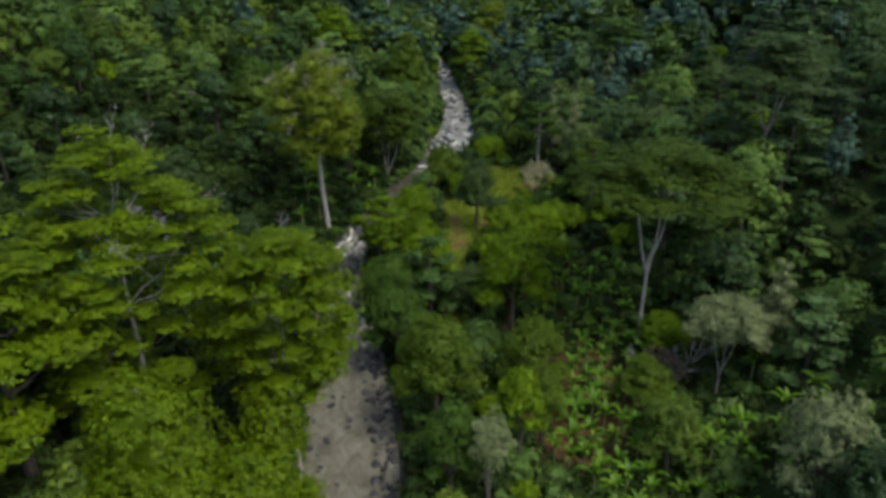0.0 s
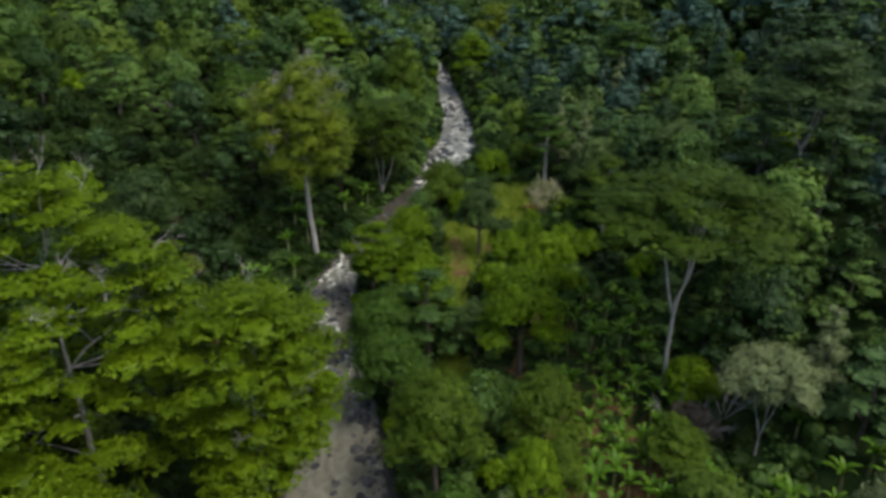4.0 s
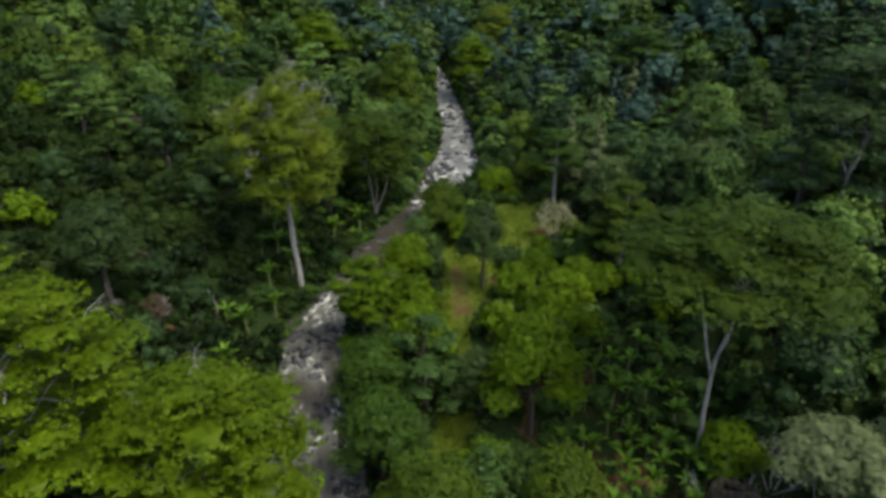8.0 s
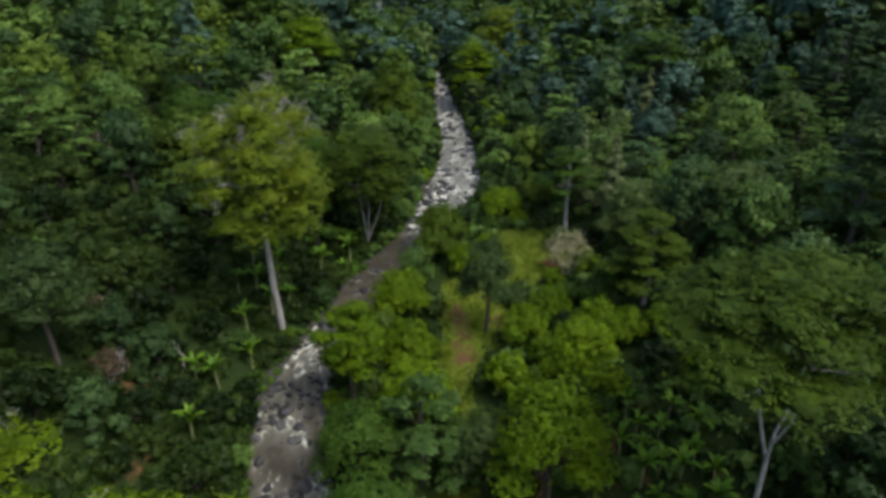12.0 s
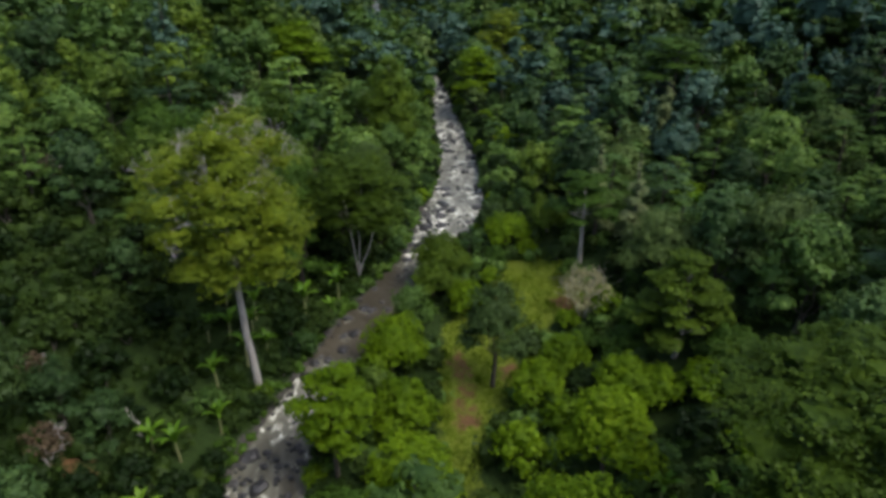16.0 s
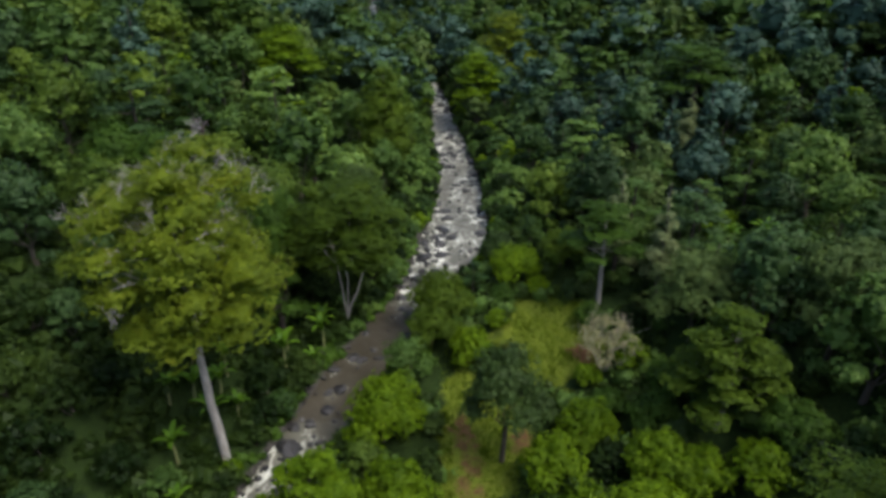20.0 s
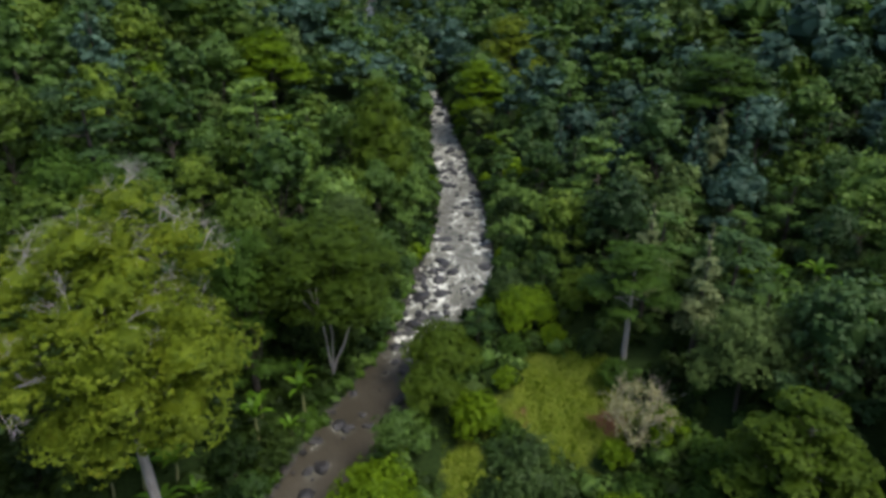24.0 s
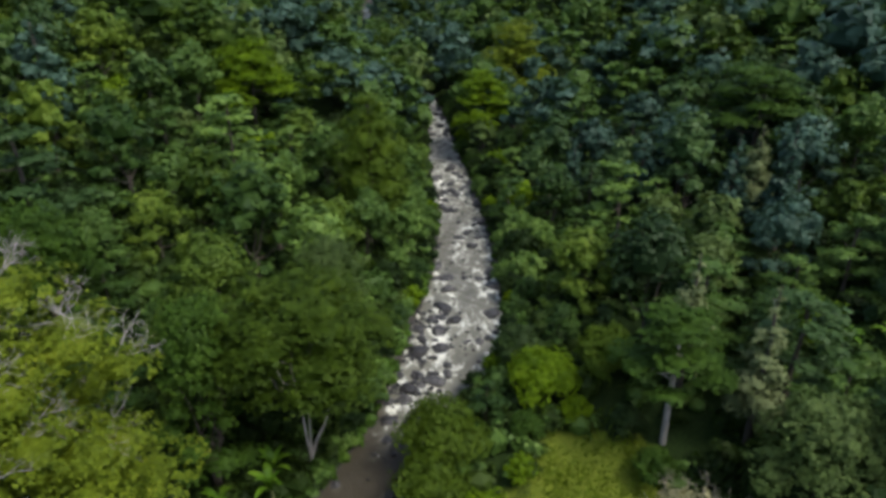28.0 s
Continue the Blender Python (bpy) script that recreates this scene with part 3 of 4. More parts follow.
def place_tree(name, meshes, x, y, scale, turn, label, category="tree", group="", lean=0.0):
    wood, crown, dead = meshes
    root = new(name)
    root.empty_display_size = 0.5
    root.matrix_basis = Matrix.LocRotScale((x, y, ground_at(x, y)), Euler((lean * 0.2, lean, turn)), (scale, scale, scale))
    for part_name, me in (("trunk", wood), ("crown", crown), *(("bare_branch", b) for b in dead or ())):
        new(part_name, me).parent = root
    return tagged(root, label, category, group)


TAKEN = []


def hero(name, label, shape, x, y, h, w, leaf, leaves=5000, size=0.5, bark=BARK_BROWN, turn=0.0, bare=0, fork=False, seed=None, lean=0.0, stem=0.022, category="tree", **kw):
    """One tree with a shape of its own: height h and crown radius w in metres."""
    seed = int(abs(x) * 31 + abs(y) * 17) if seed is None else seed
    TAKEN.append((x, y, w * 0.85 if h < 17 else 2.6))
    if leaf == "bright" and x > -12 and y < 130:
        leaf = "lime"
    leaf = leaf + "_even" if leaf in ("mid", "dark", "bright") else leaf
    return place_tree(name, tree_meshes(shape, h, w, int(leaves * 2.2), size * 0.66, leaf, bark, seed, bare, fork, stem, **kw), x, y, 1.0, turn, label, category, lean=lean)


# the bright, many-storeyed trees on the near left bank
hero("umbrella_tree", "huge bright yellow-green layered tree on the river bank", "layers", -28.6, 39.5, 36.5, 10.2, "bright", 18000, 0.50, BARK_PALE, bare=14, n=80, low=0.56, puff=0.50, thick=0.30, dome=0.95, skirt=46, stem=0.010)
hero("umbrella_tree", "bright green umbrella tree leaning over the river", "cloud", -14.8, 39.2, 31.0, 7.8, "bright", 14000, 0.44, BARK_PALE, bare=12, n=72, low=0.28, thick=0.42, clump=0.95, stem=0.010)
hero("broadleaf_tree", "bright yellow-green tree with rounded leaf clumps", "round", -21, 23.5, 25, 6.6, "bright", 7500, 0.45, BARK_PALE, bare=3, n=22, low=0.25)
hero("broadleaf_tree", "bright green low tree beside the river", "round", -14.2, 23.5, 20, 5.0, "bright", 5500, 0.42, n=18, low=0.25)
hero("broadleaf_tree", "bright green layered tree high above the river bank", "layers", -34, 28, 26, 8.5, "bright", 7500, 0.55, n=24, low=0.3)
hero("broadleaf_tree", "bright green tree on the water's edge", "round", -15.2, 33, 17.5, 4.4, "bright", 4600, 0.45, n=18, low=0.2)
hero("broadleaf_tree", "bright green tree below the umbrella crowns", "round", -26, 30, 17, 5.0, "bright", 4500, 0.45, n=18, low=0.2)
# the tall pale-stemmed tree and its dark neighbour by the bend
hero("emergent_tree", "tall yellow-olive tree with pale bare trunk and dead twigs", "cloud", -19.0, 88.0, 30.0, 8.6, "olive", 20000, 0.36, BARK_PALE, seed=2085, bare=60, n=50, low=0.30, clump=1.0, thick=0.62, rugged=0.34, stem=0.0145, lean=-0.045)
hero("forked_tree", "dark green tree with forked pale trunk above the river", "cloud", -10.4, 108.7, 18.0, 7.9, "shade", 14000, 0.36, BARK_PALE, fork=0.03, n=46, low=0.34, stem=0.012)
hero("broadleaf_tree", "pale green rounded tree behind the forked one", "round", -10.0, 121.0, 14.0, 4.4, "sage", 4400, 0.38, n=20)
# the dark umbrella tree over the plantation
hero("umbrella_tree", "dull green spreading tree with pale forked trunk", "layers", 25.4, 58.5, 28.0, 10.8, "shade", 15000, 0.42, BARK_PALE, fork=0.35, n=64, low=0.74, stem=0.009, thick=0.36, puff=0.62)
hero("meadow_tree", "small dark round tree standing on the grass path", "round", 5.7, 87.2, 12.8, 3.8, "dark", 4200, 0.36, n=14)
# near right bank and plantation terrace
hero("broadleaf_tree", "green tree with rounded crown on the river bank", "round", -0.5, 46, 14.5, 5.4, "fresh", 5200, 0.42)
hero("broadleaf_tree", "fresh green tree beside red earth", "round", 10.5, 49.5, 11.5, 4.2, "fresh", 4200, 0.42)
hero("broadleaf_tree", "bright green dense tree at the plantation edge", "round", 9.5, 63, 15.5, 5.6, "bright", 5600, 0.42)
hero("broadleaf_tree", "dull green tree on the river bank", "round", -7.3, 67.0, 10, 4.6, "mid", 4600, 0.40)
hero("broadleaf_tree", "dull green tree on the river bank", "round", -5.6, 57.5, 12.5, 4.9, "mid", 4800, 0.42)
hero("small_tree", "small grey-green tree on the terrace", "round", 4.3, 66, 8.5, 3.0, "sage", 2600, 0.34)
hero("layered_tree", "bright yellow-green tree leaning over the river bend", "cloud", -9.2, 77, 12.5, 4.4, "bright", 5200, 0.38, n=34, low=0.16, rugged=0.4, thick=0.5)
hero("bush", "bright green rounded bush beside the river bend", "shrub", -5.0, 90.5, 7.5, 4.4, "bright", 3800, 0.40)
hero("bush", "bright green rounded bush beside the grass path", "shrub", -3.6, 81.5, 7.0, 3.6, "bright", 3200, 0.40)
hero("broadleaf_tree", "bright green tree beside the grass path", "round", -2.5, 73, 8.5, 4.4, "bright", 3800, 0.40)
hero("bush", "fresh green bush on the terrace", "shrub", 9.6, 84, 6.0, 3.0, "bright", 2600, 0.38)
hero("bush", "bright green bush beside the dry shrub", "shrub", 19.3, 97.5, 5.0, 2.2, "bright", 2200, 0.34)
hero("bush", "bright green rounded bush in front of the clearing", "shrub", 13.4, 88.3, 5.5, 3.0, "bright", 2800, 0.34)
hero("bush", "fresh green bush beside the clearing", "shrub", 17.5, 82, 7.0, 3.4, "bright", 2800, 0.38)
hero("broadleaf_tree", "green tree on the terrace", "round", 14.5, 74.5, 9.5, 4.4, "bright", 3600, 0.42)
hero("grey_green_tree", "pale grey-green round tree", "round", 26.0, 99.0, 10.5, 5.2, "sage", 5200, 0.38)
hero("grey_green_tree", "pale grey-green round tree on the slope", "round", 35.0, 91.0, 12.5, 5.0, "sage", 4600, 0.40)
hero("layered_tree", "fresh green layered tree beside the clearing", "layers", 24.0, 86.5, 13, 5.0, "fresh", 7500, 0.38, BARK_PALE, low=0.28, n=30, thick=0.4, puff=0.85)
hero("slender_tree", "slender pale green tree with bare top", "spire", 24.5, 106.0, 14.5, 2.6, "silver", 2600, 0.38, bare=2)
hero("slender_tree", "slender pale green tree", "spire", 21.5, 113, 14, 2.8, "silver", 2600, 0.38)
hero("broadleaf_tree", "green tree with pale trunk beside the clearing", "layers", 18.5, 107.5, 13.5, 5.0, "mid", 4800, 0.42, BARK_PALE, low=0.5)
hero("bush", "green willow-like bush on the river bank", "shrub", 0.2, 107.3, 7.2, 4.4, "fresh", 4600, 0.34)
hero("bush", "dull green leafy bush leaning over the calm water", "shrub", -0.6, 103.2, 6.0, 3.4, "fresh", 3200, 0.32)
hero("bush", "fresh green bush on the river bank", "shrub", 3.4, 101, 4.5, 2.8, "bright", 2600, 0.36)
hero("bush", "green bush at the edge of the clearing", "shrub", 9.5, 114, 4.5, 4.0, "bright", 3400, 0.36)
hero("bush", "green bush at the edge of the clearing", "shrub", 15.5, 115.5, 5.5, 3.6, "fresh", 3000, 0.36)
hero("bush", "dark green bush overhanging the rapids", "shrub", 8.0, 119.5, 4.0, 2.8, "dark", 2400, 0.36)
hero("silver_tree", "silvery grey tree with pale forked trunk", "cloud", 31.6, 48.0, 12.4, 5.2, "silver", 9000, 0.26, BARK_PALE, fork=0.18, low=0.50, n=36, thick=0.7, clump=0.95, rugged=0.4, stem=0.010)
hero("silver_tree", "silvery grey bush in flower", "round", 4.5, 33.0, 13.2, 2.4, "silver", 3600, 0.24, low=0.70)
hero("silver_tree", "silvery grey round tree on the terrace", "round", 33.0, 30.0, 14.5, 4.6, "silver", 5000, 0.36)
hero("broadleaf_tree", "olive green tree above the terrace", "round", 0.8, 34.5, 13.5, 3.2, "mid", 3200, 0.36)
hero("broadleaf_tree", "bright green tree on the terrace", "round", 8.0, 39.5, 12.0, 3.0, "bright", 2800, 0.36)
hero("broadleaf_tree", "yellow-green spreading tree among the banana plants", "layers", 22.5, 45.5, 8.5, 3.4, "fresh", 3600, 0.36, n=22, low=0.5, thick=0.5)
hero("broadleaf_tree", "yellow-green rounded tree among the banana plants", "round", 22.8, 37.5, 10.0, 3.6, "leafy", 3600, 0.36, n=20)
hero("broadleaf_tree", "olive green rounded tree above the red earth", "round", 10.8, 42.0, 10.0, 2.8, "fresh", 3200, 0.34, n=18)
hero("slender_tree", "slender pale-leaved tree beside the silvery one", "column", 37.5, 50.0, 14.0, 2.4, "silver", 3000, 0.28)
hero("hedge", "bright green creeper-covered bush", "shrub", 27.5, 56, 6.5, 3.8, "bright", 3000, 0.38)
hero("tall_tree", "tall slope tree with bare pale trunk", "layers", 48.0, 81, 22, 8.5, "dark", 7500, 0.52, BARK_PALE, fork=True, low=0.55, n=26, stem=0.013)
# up the valley
hero("tall_tree", "tall ragged column-shaped tree by the rapids", "column", -8.4, 150, 18.5, 5.6, "fresh", 6500, 0.46, low=0.12, n=24)
hero("umbrella_tree", "yellow-green umbrella tree on the river bank", "layers", 9.5, 190, 16, 6.4, "lime", 5200, 0.55, low=0.3, n=24, thick=0.5)
# the blue leaf colour carries the haze of the upper valley
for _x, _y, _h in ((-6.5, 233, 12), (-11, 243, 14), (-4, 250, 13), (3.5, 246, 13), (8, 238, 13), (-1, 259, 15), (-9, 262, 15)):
    hero("broadleaf_tree", "haze-tinted blue-green tree closing the upper river", "round", _x, _y, _h, 4.6, "blue", 1500, 0.75, low=0.2)
hero("umbrella_tree", "tall olive-green tree over the upper river", "layers", 17, 205, 23, 8.2, "olive", 6000, 0.60, low=0.4, n=26, thick=0.5)
hero("umbrella_tree", "bright green layered tree on the upper slope", "layers", -29, 172, 15, 7.8, "lime", 6000, 0.55, low=0.35, n=24, thick=0.42)
hero("umbrella_tree", "yellow-green umbrella tree above the dark wood", "layers", 43, 152, 17, 7.8, "mid", 5200, 0.50, low=0.5)
hero("layered_tree", "pinkish brown tree in dry leaf on the slope", "layers", 76, 200, 14, 6.5, "brown", 3200, 0.6, low=0.4)
hero("spire_tree", "pointed grey-green tree above the wood", "spire", 39, 141, 13, 3.0, "silver", 2800, 0.42)
hero("spire_tree", "pointed grey-green tree above the wood", "spire", 45, 158, 15, 3.0, "blue", 2800, 0.42)
hero("broadleaf_tree", "bright green tree behind the tall pale-stemmed one", "round", -17.5, 106, 19, 3.8, "mid", 4200, 0.40, low=0.12, n=22)
hero("broadleaf_tree", "bright green rounded tree on the steep slope", "round", -31, 113, 14, 4.4, "mid", 3800, 0.42)
hero("broadleaf_tree", "bright green rounded tree on the steep slope", "round", -36, 113, 13, 4.4, "mid", 3800, 0.42)
hero("broadleaf_tree", "dark green scrub tree on the steep slope", "round", -37, 73, 13.5, 5.0, "dark", 4400, 0.42)
hero("bush", "bright green patch of tall herbs by the column tree", "shrub", -12.5, 143, 5.0, 3.6, "bright", 2600, 0.42)

for _x, _y, _h, _w, _leaf in ((20.5, 81, 5, 3.0, "bright"), (19.0, 88.5, 4.2, 2.6, "mid"), (22.0, 92.5, 4.6, 2.8, "mid"), (27.8, 82, 5.5, 3.2, "mid"), (28.5, 89, 6, 3.2, "dark"), (20.0, 85, 3.6, 2.2, "dark"),
                              (16.0, 91.5, 3.0, 2.2, "mid"), (24.5, 79.5, 4.5, 2.8, "bright"), (9.8, 93.5, 2.6, 1.8, "dark"), (25.5, 92.5, 5.0, 2.8, "dark")):
    hero("bush", "rounded green bush on the terrace beside the clearing" if _leaf != "dark" else "dark green bush on the terrace", "shrub", _x, _y, _h, _w, _leaf, 2000, 0.36, category="bush")
for _x, _y, _h, _w, _leaf in ((6.8, 105.5, 2.2, 1.6, "bright"), (7.6, 109.5, 2.6, 1.8, "mid"), (12.0, 111.0, 2.4, 1.7, "bright"), (16.8, 104.5, 3.4, 2.0, "mid"), (15.8, 108.8, 2.8, 1.8, "dark"), (6.6, 99.5, 2.4, 1.6, "mid"), (14.8, 95.8, 2.6, 1.7, "bright")):
    hero("bush", "low ragged bush at the edge of the clearing", "shrub", _x, _y, _h, _w, _leaf, 1100, 0.30, category="bush")
TAKEN += [(12, 95, 2.2)] + [(2.9, y_, 3.2) for y_ in range(74, 99, 4)]

# ---- dry, leafless shrubs ----
def dry_shrub(x, y, h, stems, label, leaf=None):
    r = np.random.default_rng(int(x * 13 + y * 7) % 9999)
    root = new("dry_shrub")
    root.matrix_basis = pose(x, y, ground_at(x, y))
    tagged(root, label, "shrub")
    for i in range(stems):
        a = i * 2.399
        s = Soup()
        d = np.array([math.cos(a) * 0.5, math.sin(a) * 0.5, 1.0]) + r.normal(size=3) * 0.12
        twigs(s, (math.cos(a) * 0.2, math.sin(a) * 0.2, -0.2), d, h * 0.36, 0.06, r, 4, 0.8)
        new("branch", s.mesh("branch", BARK_STRAW if leaf == "straw" else BARK_DEAD)).parent = root
    if leaf:
        c = Soup()
        foliage(c, lobes_shrub(h * 0.95, h * 0.5, r), 4600 if leaf == "brown" else 2000, 0.23, r, core=0, jitter=0.9)
        new("dry_foliage", c.mesh("dry_foliage", LEAF[leaf])).parent = root
    TAKEN.append((x, y, h * 0.5))


dry_shrub(17.2, 98.0, 7.4, 11, "pale straw-coloured dry shrub with sparse leaves beside the clearing", "straw")
dry_shrub(30.5, 53.5, 8.5, 4, "bare grey leafless shrub among bushes")
dry_shrub(26.0, 51.0, 6.5, 7, "dull brown dry bush", "brown")

for _x, _y, _h in ((-33, 74, 4.0), (-36.5, 80, 3.4), (-46.5, 105, 4.5)):
    dry_shrub(_x, _y, _h, 4, "rust brown withered bush on the steep slope", "rust")


def dead_stem(x, y, length, lean, turn):
    root = new("dead_stem")
    root.matrix_basis = pose(x, y, ground_at(x, y), lean, 0, turn)
    tagged(root, "short pale dead leaning tree stem", "dead tree")
    r = np.random.default_rng(5)
    s = Soup()
    limb(s, (0, 0, -0.4), (0, 0, length), 0.17, 0.09, r, steps=5, sides=7)
    new("stem", s.mesh("stem", BARK_PALE, True)).parent = root
    s = Soup()
    limb(s, (0, 0, length * 0.6), (0.5, 0.1, length * 0.95), 0.07, 0.03, r, steps=3, sides=5)
    new("stub", s.mesh("stub", BARK_PALE, True)).parent = root


dead_stem(-27.5, 79.5, 4.2, 14, -40)

# ---- banana plants on the terrace ----
def banana_leaf(seed):
    r = np.random.default_rng(seed)
    n, length = 7, 2.5
    u = np.linspace(0, 1, n)
    x = length * (u - 0.18 * u ** 3)
    z = 1.5 * u - (1.5 + 0.5 * r.uniform()) * u ** 2.3
    w = 0.24 * np.sin(np.clip(u * 0.93 + 0.07, 0, 1) * math.pi) ** 0.6
    rib = np.stack([x, 0 * u, z], 1)
    v = np.concatenate([rib + np.stack([0 * u, w, 0.10 + 0 * u - 0.25 * w], 1), rib, rib + np.stack([0 * u, -w, 0.10 + 0 * u - 0.25 * w], 1)])
    f = []
    for k in (0, n):
        for i in range(n - 1):
            a, b = k + i, k + n + i
            f += [(a, a + 1, b + 1), (a, b + 1, b)]
    return mesh_from("leaf", v, f, LEAF["banana"], True)


BANANA_LEAVES = [banana_leaf(i) for i in range(3)]
_s = Soup()
tube(_s, [(0, 0, -0.2), (0.03, 0, 0.8), (0, 0.04, 1.6), (0, 0, 2.4)], [0.16, 0.13, 0.11, 0.07], 7)
BANANA_STEM = _s.mesh("stem", bark_material("banana_stem", (0.10, 0.12, 0.04), (0.20, 0.20, 0.08), 0.6), True)


def banana(x, y, s):
    root = new("banana_plant")
    root.matrix_basis = Matrix.LocRotScale((x, y, ground_at(x, y)), Euler((random.uniform(-.08, .08), random.uniform(-.08, .08), random.uniform(0, 6.28))), (s, s, s))
    tagged(root, "banana plant with broad arching green leaves", "banana plant", "banana plants on the terrace")
    new("stem", BANANA_STEM).parent = root
    for i in range(8):
        leaf = new("leaf", BANANA_LEAVES[i % 3])
        leaf.parent = root
        k = random.uniform(0.8, 1.1)
        leaf.matrix_basis = Matrix.LocRotScale((0, 0, 2.25), Euler((0, random.uniform(-1.15, -0.25), i * 2.399 + random.uniform(-.3, .3))), (k, k, k))


def banana_patch(cx, cy, rx, ry, count):
    made = 0
    for _ in range(400):
        x, y = cx + random.uniform(-rx, rx), cy + random.uniform(-ry, ry)
        if ((x - cx) / rx) ** 2 + ((y - cy) / ry) ** 2 > 1 or any((x - a) ** 2 + (y - b) ** 2 < (c * 0.75 + 0.5) ** 2 for a, b, c in TAKEN):
            continue
        banana(x, y, random.uniform(0.72, 1.12))
        TAKEN.append((x, y, 1.7))
        made += 1
        if made == count:
            break


banana_patch(18, 49, 9, 15, 60)
banana_patch(19, 64, 6, 8, 20)
banana_patch(21, 38, 7, 7, 14)
banana_patch(34, 40, 6, 9, 16)
banana_patch(20, 30, 9, 6, 12)
banana_patch(-21.5, 90, 4, 9, 9)
banana_patch(-25, 74, 4, 5, 3)
banana_patch(-14, 103, 2.5, 5, 5)
banana_patch(38, 108, 5, 8, 6)

# ---- the wood on both slopes ----
KINDS = [
    ("broadleaf_tree", "round", 11, 4.6, "mid", "mid green broadleaf tree in the wood"),
    ("broadleaf_tree", "round", 12, 4.8, "dark", "dark green broadleaf tree in the wood"),
    ("broadleaf_tree", "round", 10, 4.4, "leafy", "yellow-green broadleaf tree in the wood"),
    ("layered_tree", "layers", 12, 5.2, "dark", "dark green layered tree in the wood"),
    ("layered_tree", "layers", 11, 4.8, "mid", "green layered tree in the wood"),
    ("slender_tree", "column", 13, 3.2, "blue", "haze-tinted blue-green slender tree in the wood"),
    ("pointed_tree", "spire", 13, 3.0, "blue", "haze-tinted blue-green pointed tree in the wood"),
    ("broadleaf_tree", "round", 11, 4.6, "blue", "haze-tinted blue-green broadleaf tree in the wood"),
    ("scrub_bush", "shrub", 4.5, 2.9, "lime", "bright green scrub bush on the slope"),
    ("scrub_bush", "shrub", 4.5, 2.9, "mid", "green scrub bush on the slope"),
    ("grey_green_tree", "round", 10, 4.0, "sage", "pale grey-green tree in the wood"),
    ("dark_bush", "shrub", 4.5, 2.9, "fern", "shade-darkened green scrub bush on the slope"),
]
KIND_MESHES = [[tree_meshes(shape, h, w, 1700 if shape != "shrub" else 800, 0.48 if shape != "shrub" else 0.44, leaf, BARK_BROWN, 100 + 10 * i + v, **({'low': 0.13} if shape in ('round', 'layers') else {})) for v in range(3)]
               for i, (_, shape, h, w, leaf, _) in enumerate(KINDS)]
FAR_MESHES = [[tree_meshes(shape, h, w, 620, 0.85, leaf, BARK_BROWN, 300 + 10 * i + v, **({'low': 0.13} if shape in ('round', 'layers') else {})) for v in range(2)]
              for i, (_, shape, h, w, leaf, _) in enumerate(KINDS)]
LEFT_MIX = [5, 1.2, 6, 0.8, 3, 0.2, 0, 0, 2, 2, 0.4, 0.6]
# blue kinds weigh more here, their leaf colour standing in for haze
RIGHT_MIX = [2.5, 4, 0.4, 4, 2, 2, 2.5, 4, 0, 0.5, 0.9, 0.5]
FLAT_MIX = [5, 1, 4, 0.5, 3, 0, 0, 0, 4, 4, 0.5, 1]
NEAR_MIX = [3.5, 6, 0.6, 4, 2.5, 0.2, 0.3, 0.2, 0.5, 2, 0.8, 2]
# nearly all fern-coloured bushes: the left bank's shade comes from leaf colour
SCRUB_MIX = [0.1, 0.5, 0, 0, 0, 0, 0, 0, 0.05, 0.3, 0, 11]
TERRACE_MIX = [0, 0, 0, 0, 0, 0, 0, 0, 4, 6, 0, 2]


def wood_spots(region, gap, count, seed):
    r = np.random.default_rng(seed)
    spots = []
    for _ in range(count * 40):
        x, y, tone = region(r)
        d = x - float(river_x(y))
        w = float(river_w(y))
        if -(w + 2.6) < d < w + 2.6:
            continue
        if 9 < x < 30 and 30 < y < 72 and r.uniform() < 0.7:
            continue
        if float(grass_cover(x, y)) > 0.12 or float(soil_cover(x, y)) > 0.55:
            continue
        g = gap(x, y)
        if any((x - a) ** 2 + (y - b) ** 2 < (0.80 * c + 0.42 * g) ** 2 for a, b, c in TAKEN):
            continue
        if any((x - a) ** 2 + (y - b) ** 2 < g * g for a, b in spots):
            continue
        spots.append((x, y))
        if len(spots) >= count:
            break
    return spots


def seen_ground(r):
    y = 14 + 166 * r.uniform() ** 0.9
    half = 0.74 * (y + 18) + 8
    return r.uniform(-1, 1) * min(half, 100), y, 0


def grow(spots, choose, size):
    for x, y in spots:
        k = random.choices(range(len(KINDS)), choose(x, y))[0]
        name, shape, h, w, leaf, label = KINDS[k]
        sc = size(x, y, shape)
        place_tree(name, random.choice((KIND_MESHES if y < 128 else FAR_MESHES)[k]), x, y, sc, random.uniform(0, 6.28), label, "bush" if shape == "shrub" else "tree", "trees of the wood", lean=random.uniform(-0.05, 0.05))
        TAKEN.append((x, y, w * sc * 0.8))


def mix_at(x, y):
    d = x - float(river_x(y))
    if 6 < x < 29 and 26 < y < 96:
        return TERRACE_MIX
    if d < 0:
        return SCRUB_MIX if (d > -42 and 45 < y < 100) else LEFT_MIX
    if y < 82:
        return NEAR_MIX if x > 28 else FLAT_MIX
    return FLAT_MIX if d < float(np.interp(y, FLAT_Y, FLAT_E)) + 6 else NEAR_MIX if y < 125 else RIGHT_MIX


def size_at(x, y, shape):
    small = abs(x - float(river_x(y))) < float(river_w(y)) + 7
    if 6 < x < 29 and 26 < y < 96:
        return random.uniform(0.45, 0.85) if y < 70 else random.uniform(0.7, 1.15)
    return random.uniform(0.68, 1.28) * (0.62 if small and shape != "shrub" else 1.0)


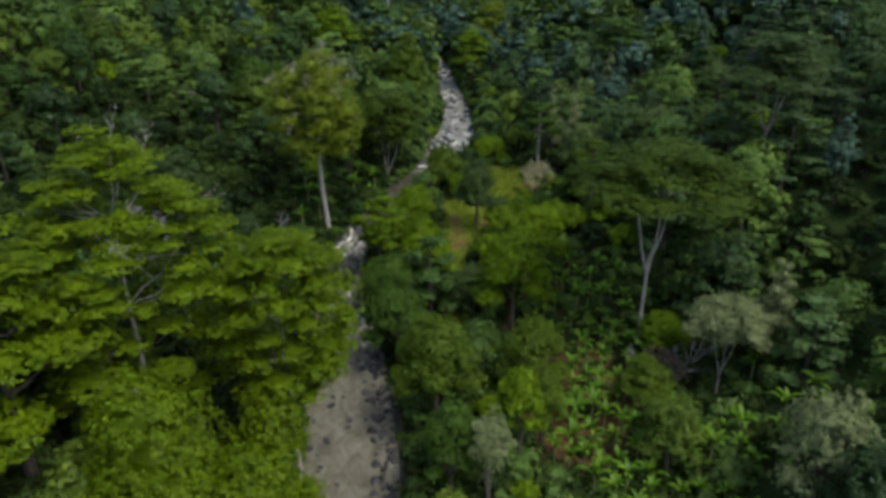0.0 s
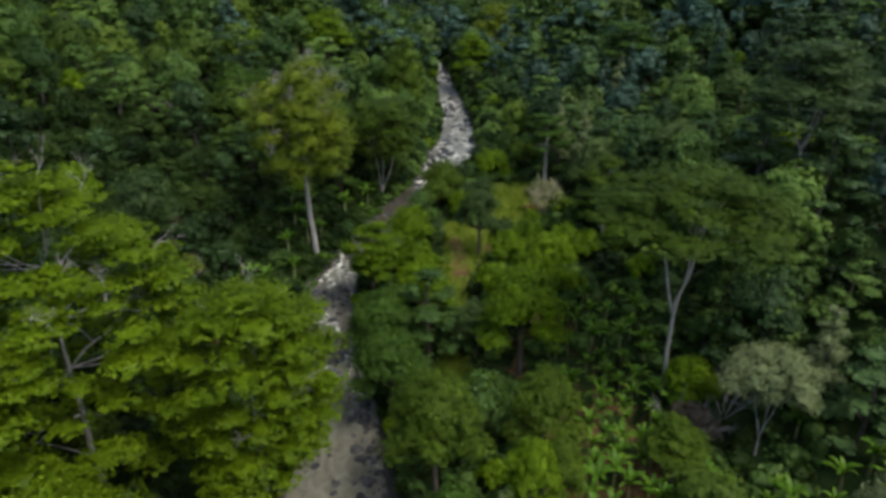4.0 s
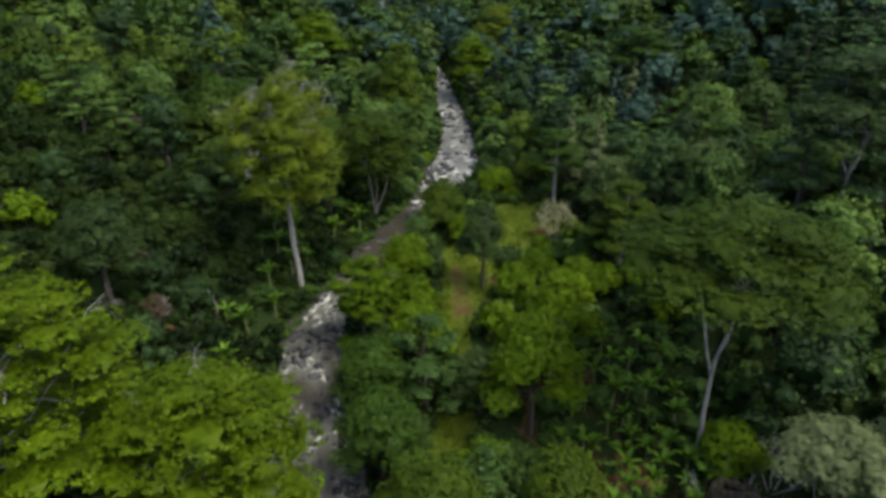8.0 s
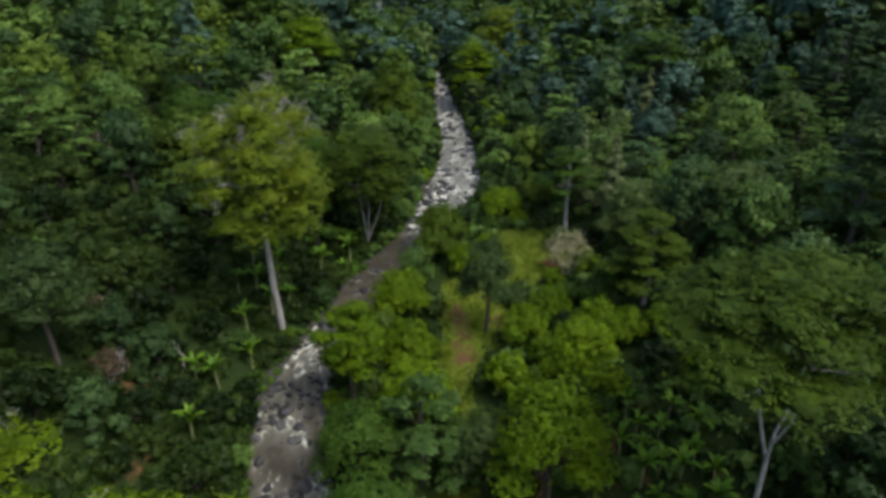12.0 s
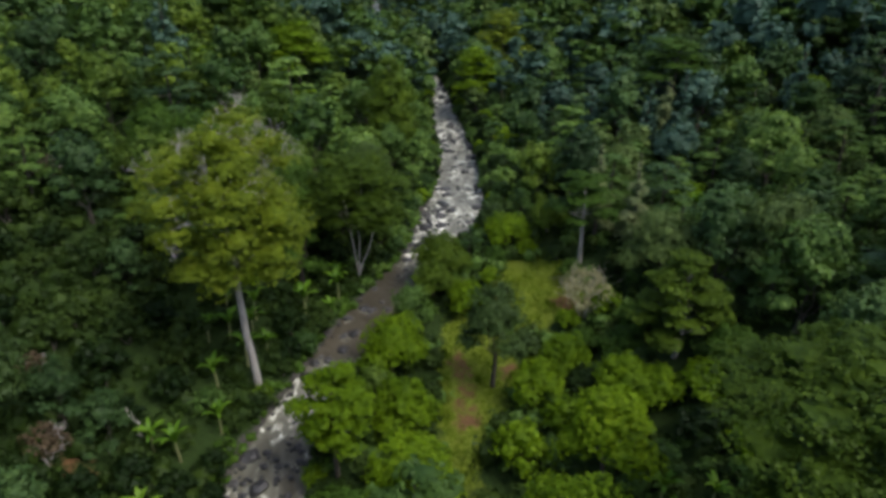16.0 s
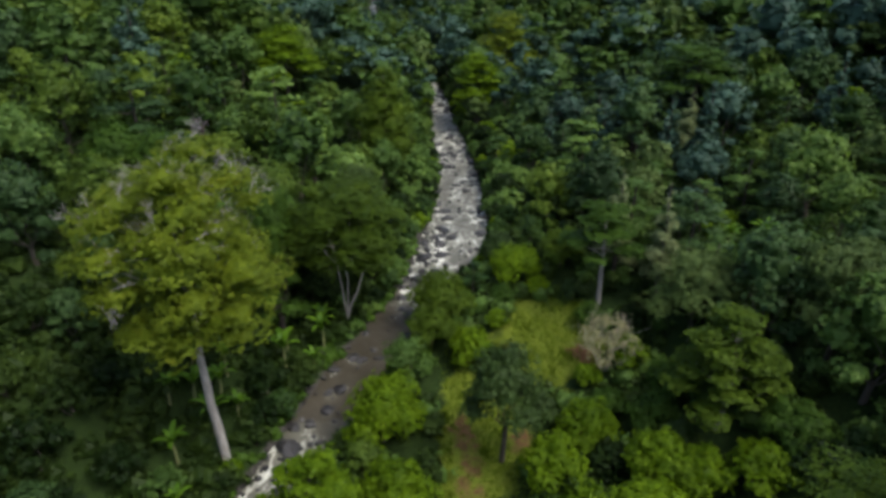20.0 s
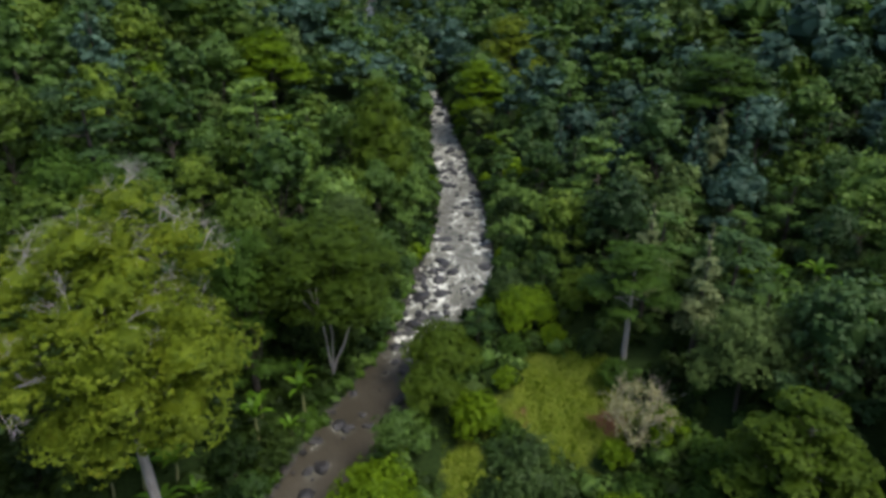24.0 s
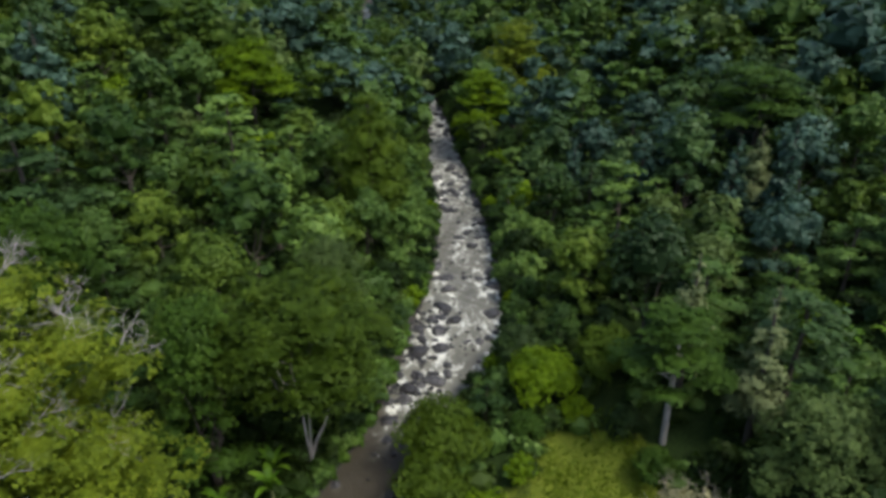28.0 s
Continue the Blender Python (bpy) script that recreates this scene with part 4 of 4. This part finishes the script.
grow(wood_spots(seen_ground, lambda x, y: 4.4 + 0.014 * abs(x) + 0.008 * y, 480, 3), mix_at, size_at)
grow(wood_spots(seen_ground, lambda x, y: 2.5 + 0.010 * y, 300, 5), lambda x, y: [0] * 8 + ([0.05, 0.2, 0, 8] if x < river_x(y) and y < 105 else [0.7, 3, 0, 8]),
     lambda x, y, shape: random.uniform(0.6, 1.0))


def upper_ground(r):
    y = 60 + 125 * r.uniform()
    x = r.uniform(-1, 1) * min(0.74 * (y + 18) + 8, 105)
    return (x if abs(x) > 22 or y > 125 else x + 44 * np.sign(x)), y, 0


# lower left slope takes the darkest kinds, shade painted as leaf colour
grow(wood_spots(upper_ground, lambda x, y: 3.6, 190, 9), lambda x, y: [0.6, 3, 0, 2, 0.3, 0, 0, 0, 0, 0, 0, 3] if -58 < x < 0 and y < 98 else [6, 1, 4.0, 0.6, 5, 0.2, 0, 0, 0, 0, 0.6, 0] if x < 0 else [4, 2.5, 1.0, 2, 4, 1, 1, 3, 0, 0, 1.0, 0],
     lambda x, y, shape: random.uniform(0.5, 0.85))


def line_the_banks():
    """Bushes that hang over both edges of the water."""
    for side in (-1, 1):
        y = 34.0
        while y < 240:
            y += random.uniform(1.6, 3.4)
            if side > 0 and (y < 58 and random.random() < 0.75):
                continue
            if side < 0 and 60 < y < 92 and random.random() < 0.35:
                continue
            x = float(river_x(y) + side * (river_w(y) + random.uniform(0.5, 1.6)))
            if side < 0 and 101 < y < 110:
                continue
            k = random.choices([8, 9, 11], [1.4, 4, 4])[0]
            name, shape, h, w, leaf, label = KINDS[k]
            place_tree("bank_bush", random.choice(KIND_MESHES[k]), x, y, random.uniform(0.38, 0.72), random.uniform(0, 6.28),
                       label.replace("scrub bush on the slope", "bush hanging over the river bank"), "bush", "bushes along the river")
            TAKEN.append((x, y, 1.2))


line_the_banks()


# ---- far woods, past counting; haze put into bluer, paler leaf colours ----
def build_far_woods():
    r = np.random.default_rng(11)
    base = []
    for i in range(6):
        s = Soup()
        shape = ("round", "round", "layers", "round", "layers", "column")[i]
        foliage(s, LOBES[shape](12, 4.8 if shape != "column" else 3.2, r, n=7), 270, 1.05, r, core=0.74, jitter=0.5)
        base.append((np.concatenate(s.v), np.concatenate(s.f)))
    for leaf, share, label, west, east in (("mid", 0.40, "distant mid green forest", -1, 0.75), ("blue", 0.32, "distant haze-tinted blue-green forest", -0.2, 1),
                                           ("sage", 0.12, "distant haze-paled grey-green forest", -1, 1), ("leafy", 0.16, "distant bright green forest", -1, 0.35)):
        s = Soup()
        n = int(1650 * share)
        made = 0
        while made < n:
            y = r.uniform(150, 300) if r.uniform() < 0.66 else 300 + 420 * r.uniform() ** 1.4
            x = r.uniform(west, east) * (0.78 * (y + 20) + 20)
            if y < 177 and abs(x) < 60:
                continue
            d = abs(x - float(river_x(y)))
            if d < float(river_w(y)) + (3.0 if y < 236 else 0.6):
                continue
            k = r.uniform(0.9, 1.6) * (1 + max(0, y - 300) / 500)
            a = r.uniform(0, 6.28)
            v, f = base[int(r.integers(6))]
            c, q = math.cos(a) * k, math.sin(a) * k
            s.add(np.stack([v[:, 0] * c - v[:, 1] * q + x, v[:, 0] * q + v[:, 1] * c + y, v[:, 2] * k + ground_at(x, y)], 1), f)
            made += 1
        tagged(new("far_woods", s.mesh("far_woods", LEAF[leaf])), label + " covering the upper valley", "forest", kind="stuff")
    s = Soup()
    for i in range(1000):
        x, y = (r.uniform(-170, 170), r.uniform(-110, 180)) if i < 480 else (r.uniform(-75, 75), r.uniform(-60, 22))
        if abs(x) < (0.76 * (y + 18) + 14 if y > 8 else 0) or abs(x - float(river_x(y))) < float(river_w(y)) + 4.5:
            continue
        z, k = ground_at(x, y), r.uniform(0.8, 1.25)
        if abs(x) < 40 and z + 13 * k > min(38, 41 - 0.98 * (y + 16.4)) - 6:
            continue
        a = r.uniform(0, 6.28)
        v, f = base[int(r.integers(6))]
        c, q = math.cos(a) * k, math.sin(a) * k
        s.add(np.stack([v[:, 0] * c - v[:, 1] * q + x, v[:, 0] * q + v[:, 1] * c + y, v[:, 2] * k + z], 1), f)
    tagged(new("far_woods", s.mesh("far_woods", LEAF["mid"])), "mid green forest on the outer valley sides", "forest", kind="stuff")


build_far_woods()


# ---- undergrowth and grass ----
def build_undergrowth(leaf, count, seed, label, span=(-1, 0.72), far=170, near=14, least=0):
    """Low bushes that fill the gaps between the crowns."""
    r = np.random.default_rng(seed)
    taken = np.array(TAKEN)
    s = Soup()
    made = 0
    for _ in range(count * 12):
        y = near + far * r.uniform() ** 1.1
        x = r.uniform(*span) * max(least, min(0.72 * (y + 16) + 6, 90))
        d = abs(x - float(river_x(y))) - float(river_w(y))
        if d < 0.6 + 0.8 * r.uniform() or float(grass_cover(x, y)) > 0.5 or (float(soil_cover(x, y)) > 0.38 and r.uniform() < 0.85):
            continue
        if (((taken[:, 0] - x) ** 2 + (taken[:, 1] - y) ** 2) < (0.40 * taken[:, 2]) ** 2).any():
            continue
        if leaf == "mid" and x < river_x(y) and 55 < y < 106 and r.uniform() < 0.96:
            continue
        q = r.uniform(0.9, 2.1)
        lift = ground_at(x, y) + 0.3 * q
        foliage(s, [((x, y, lift), (q, q, q * r.uniform(0.6, 1.0)))], 58, 0.50, r, core=0.62, jitter=0.6)
        made += 1
        if made == count:
            break
    tagged(new("undergrowth", s.mesh("undergrowth", LEAF[leaf])), label, "undergrowth", kind="stuff")


build_undergrowth("mid", 2500, 21, "tangled green shrubs and herbs under the trees")
# fern layers hold understory shade in their colour
build_undergrowth("fern", 2300, 23, "shade-darkened herbs and creepers on the steep bank", (-1, -0.1), 150)
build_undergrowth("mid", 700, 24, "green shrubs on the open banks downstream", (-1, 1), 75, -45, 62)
build_undergrowth("fern", 2100, 22, "shade-darkened green shrubs and ferns under the trees")


def build_bank_herbs():
    r = np.random.default_rng(41)
    s = Soup()
    for _ in range(1100):
        y = r.uniform(34, 240)
        side = r.choice([-1, 1])
        if side > 0 and y < 58 and r.uniform() < 0.6:
            continue
        x = float(river_x(y) + side * (river_w(y) + 0.15 + 2.2 * r.uniform()))
        q = r.uniform(0.4, 0.95)
        foliage(s, [((x, y, ground_at(x, y) + 0.2 * q), (q, q, q * r.uniform(0.6, 0.9)))], 26, 0.5, r, core=0.85, jitter=0.6)
    tagged(new("bank_herbs", s.mesh("bank_herbs", LEAF["mid_even"])), "low green herbs along the water's edge", "herbs", kind="stuff")


build_bank_herbs()


def build_grass():
    r = np.random.default_rng(31)
    n = 60000
    x, y = r.uniform(-4, 18, n), r.uniform(58, 116, n)
    keep = (grass_cover(x, y) + 0.25 * np.sin(x * 0.9 + 1.3 * np.sin(y * 0.7)) > r.uniform(0.35, 1.0, n)) & (soil_cover(x, y) < r.uniform(0.25, 0.6, n))
    x, y = x[keep], y[keep]
    p = np.stack([x, y, ground(x, y)], 1)
    a = r.uniform(0, 6.28, len(p))
    h = r.uniform(0.10, 0.28, len(p)) * (1 + 0.8 * (np.sin(x * 1.7) * np.sin(y * 1.3) > 0.4))
    side = np.stack([np.cos(a), np.sin(a), 0 * a], 1) * 0.09
    tip = p + np.stack([r.normal(size=len(p)) * 0.12, r.normal(size=len(p)) * 0.12, h], 1)
    v = np.stack([p - side, p + side, tip], 1).reshape(-1, 3)
    tagged(new("grass", mesh_from("grass", v, np.arange(len(v)).reshape(-1, 3), LEAF["grass"])), "yellow-green tufted meadow grass", "grass", kind="stuff")


build_grass()
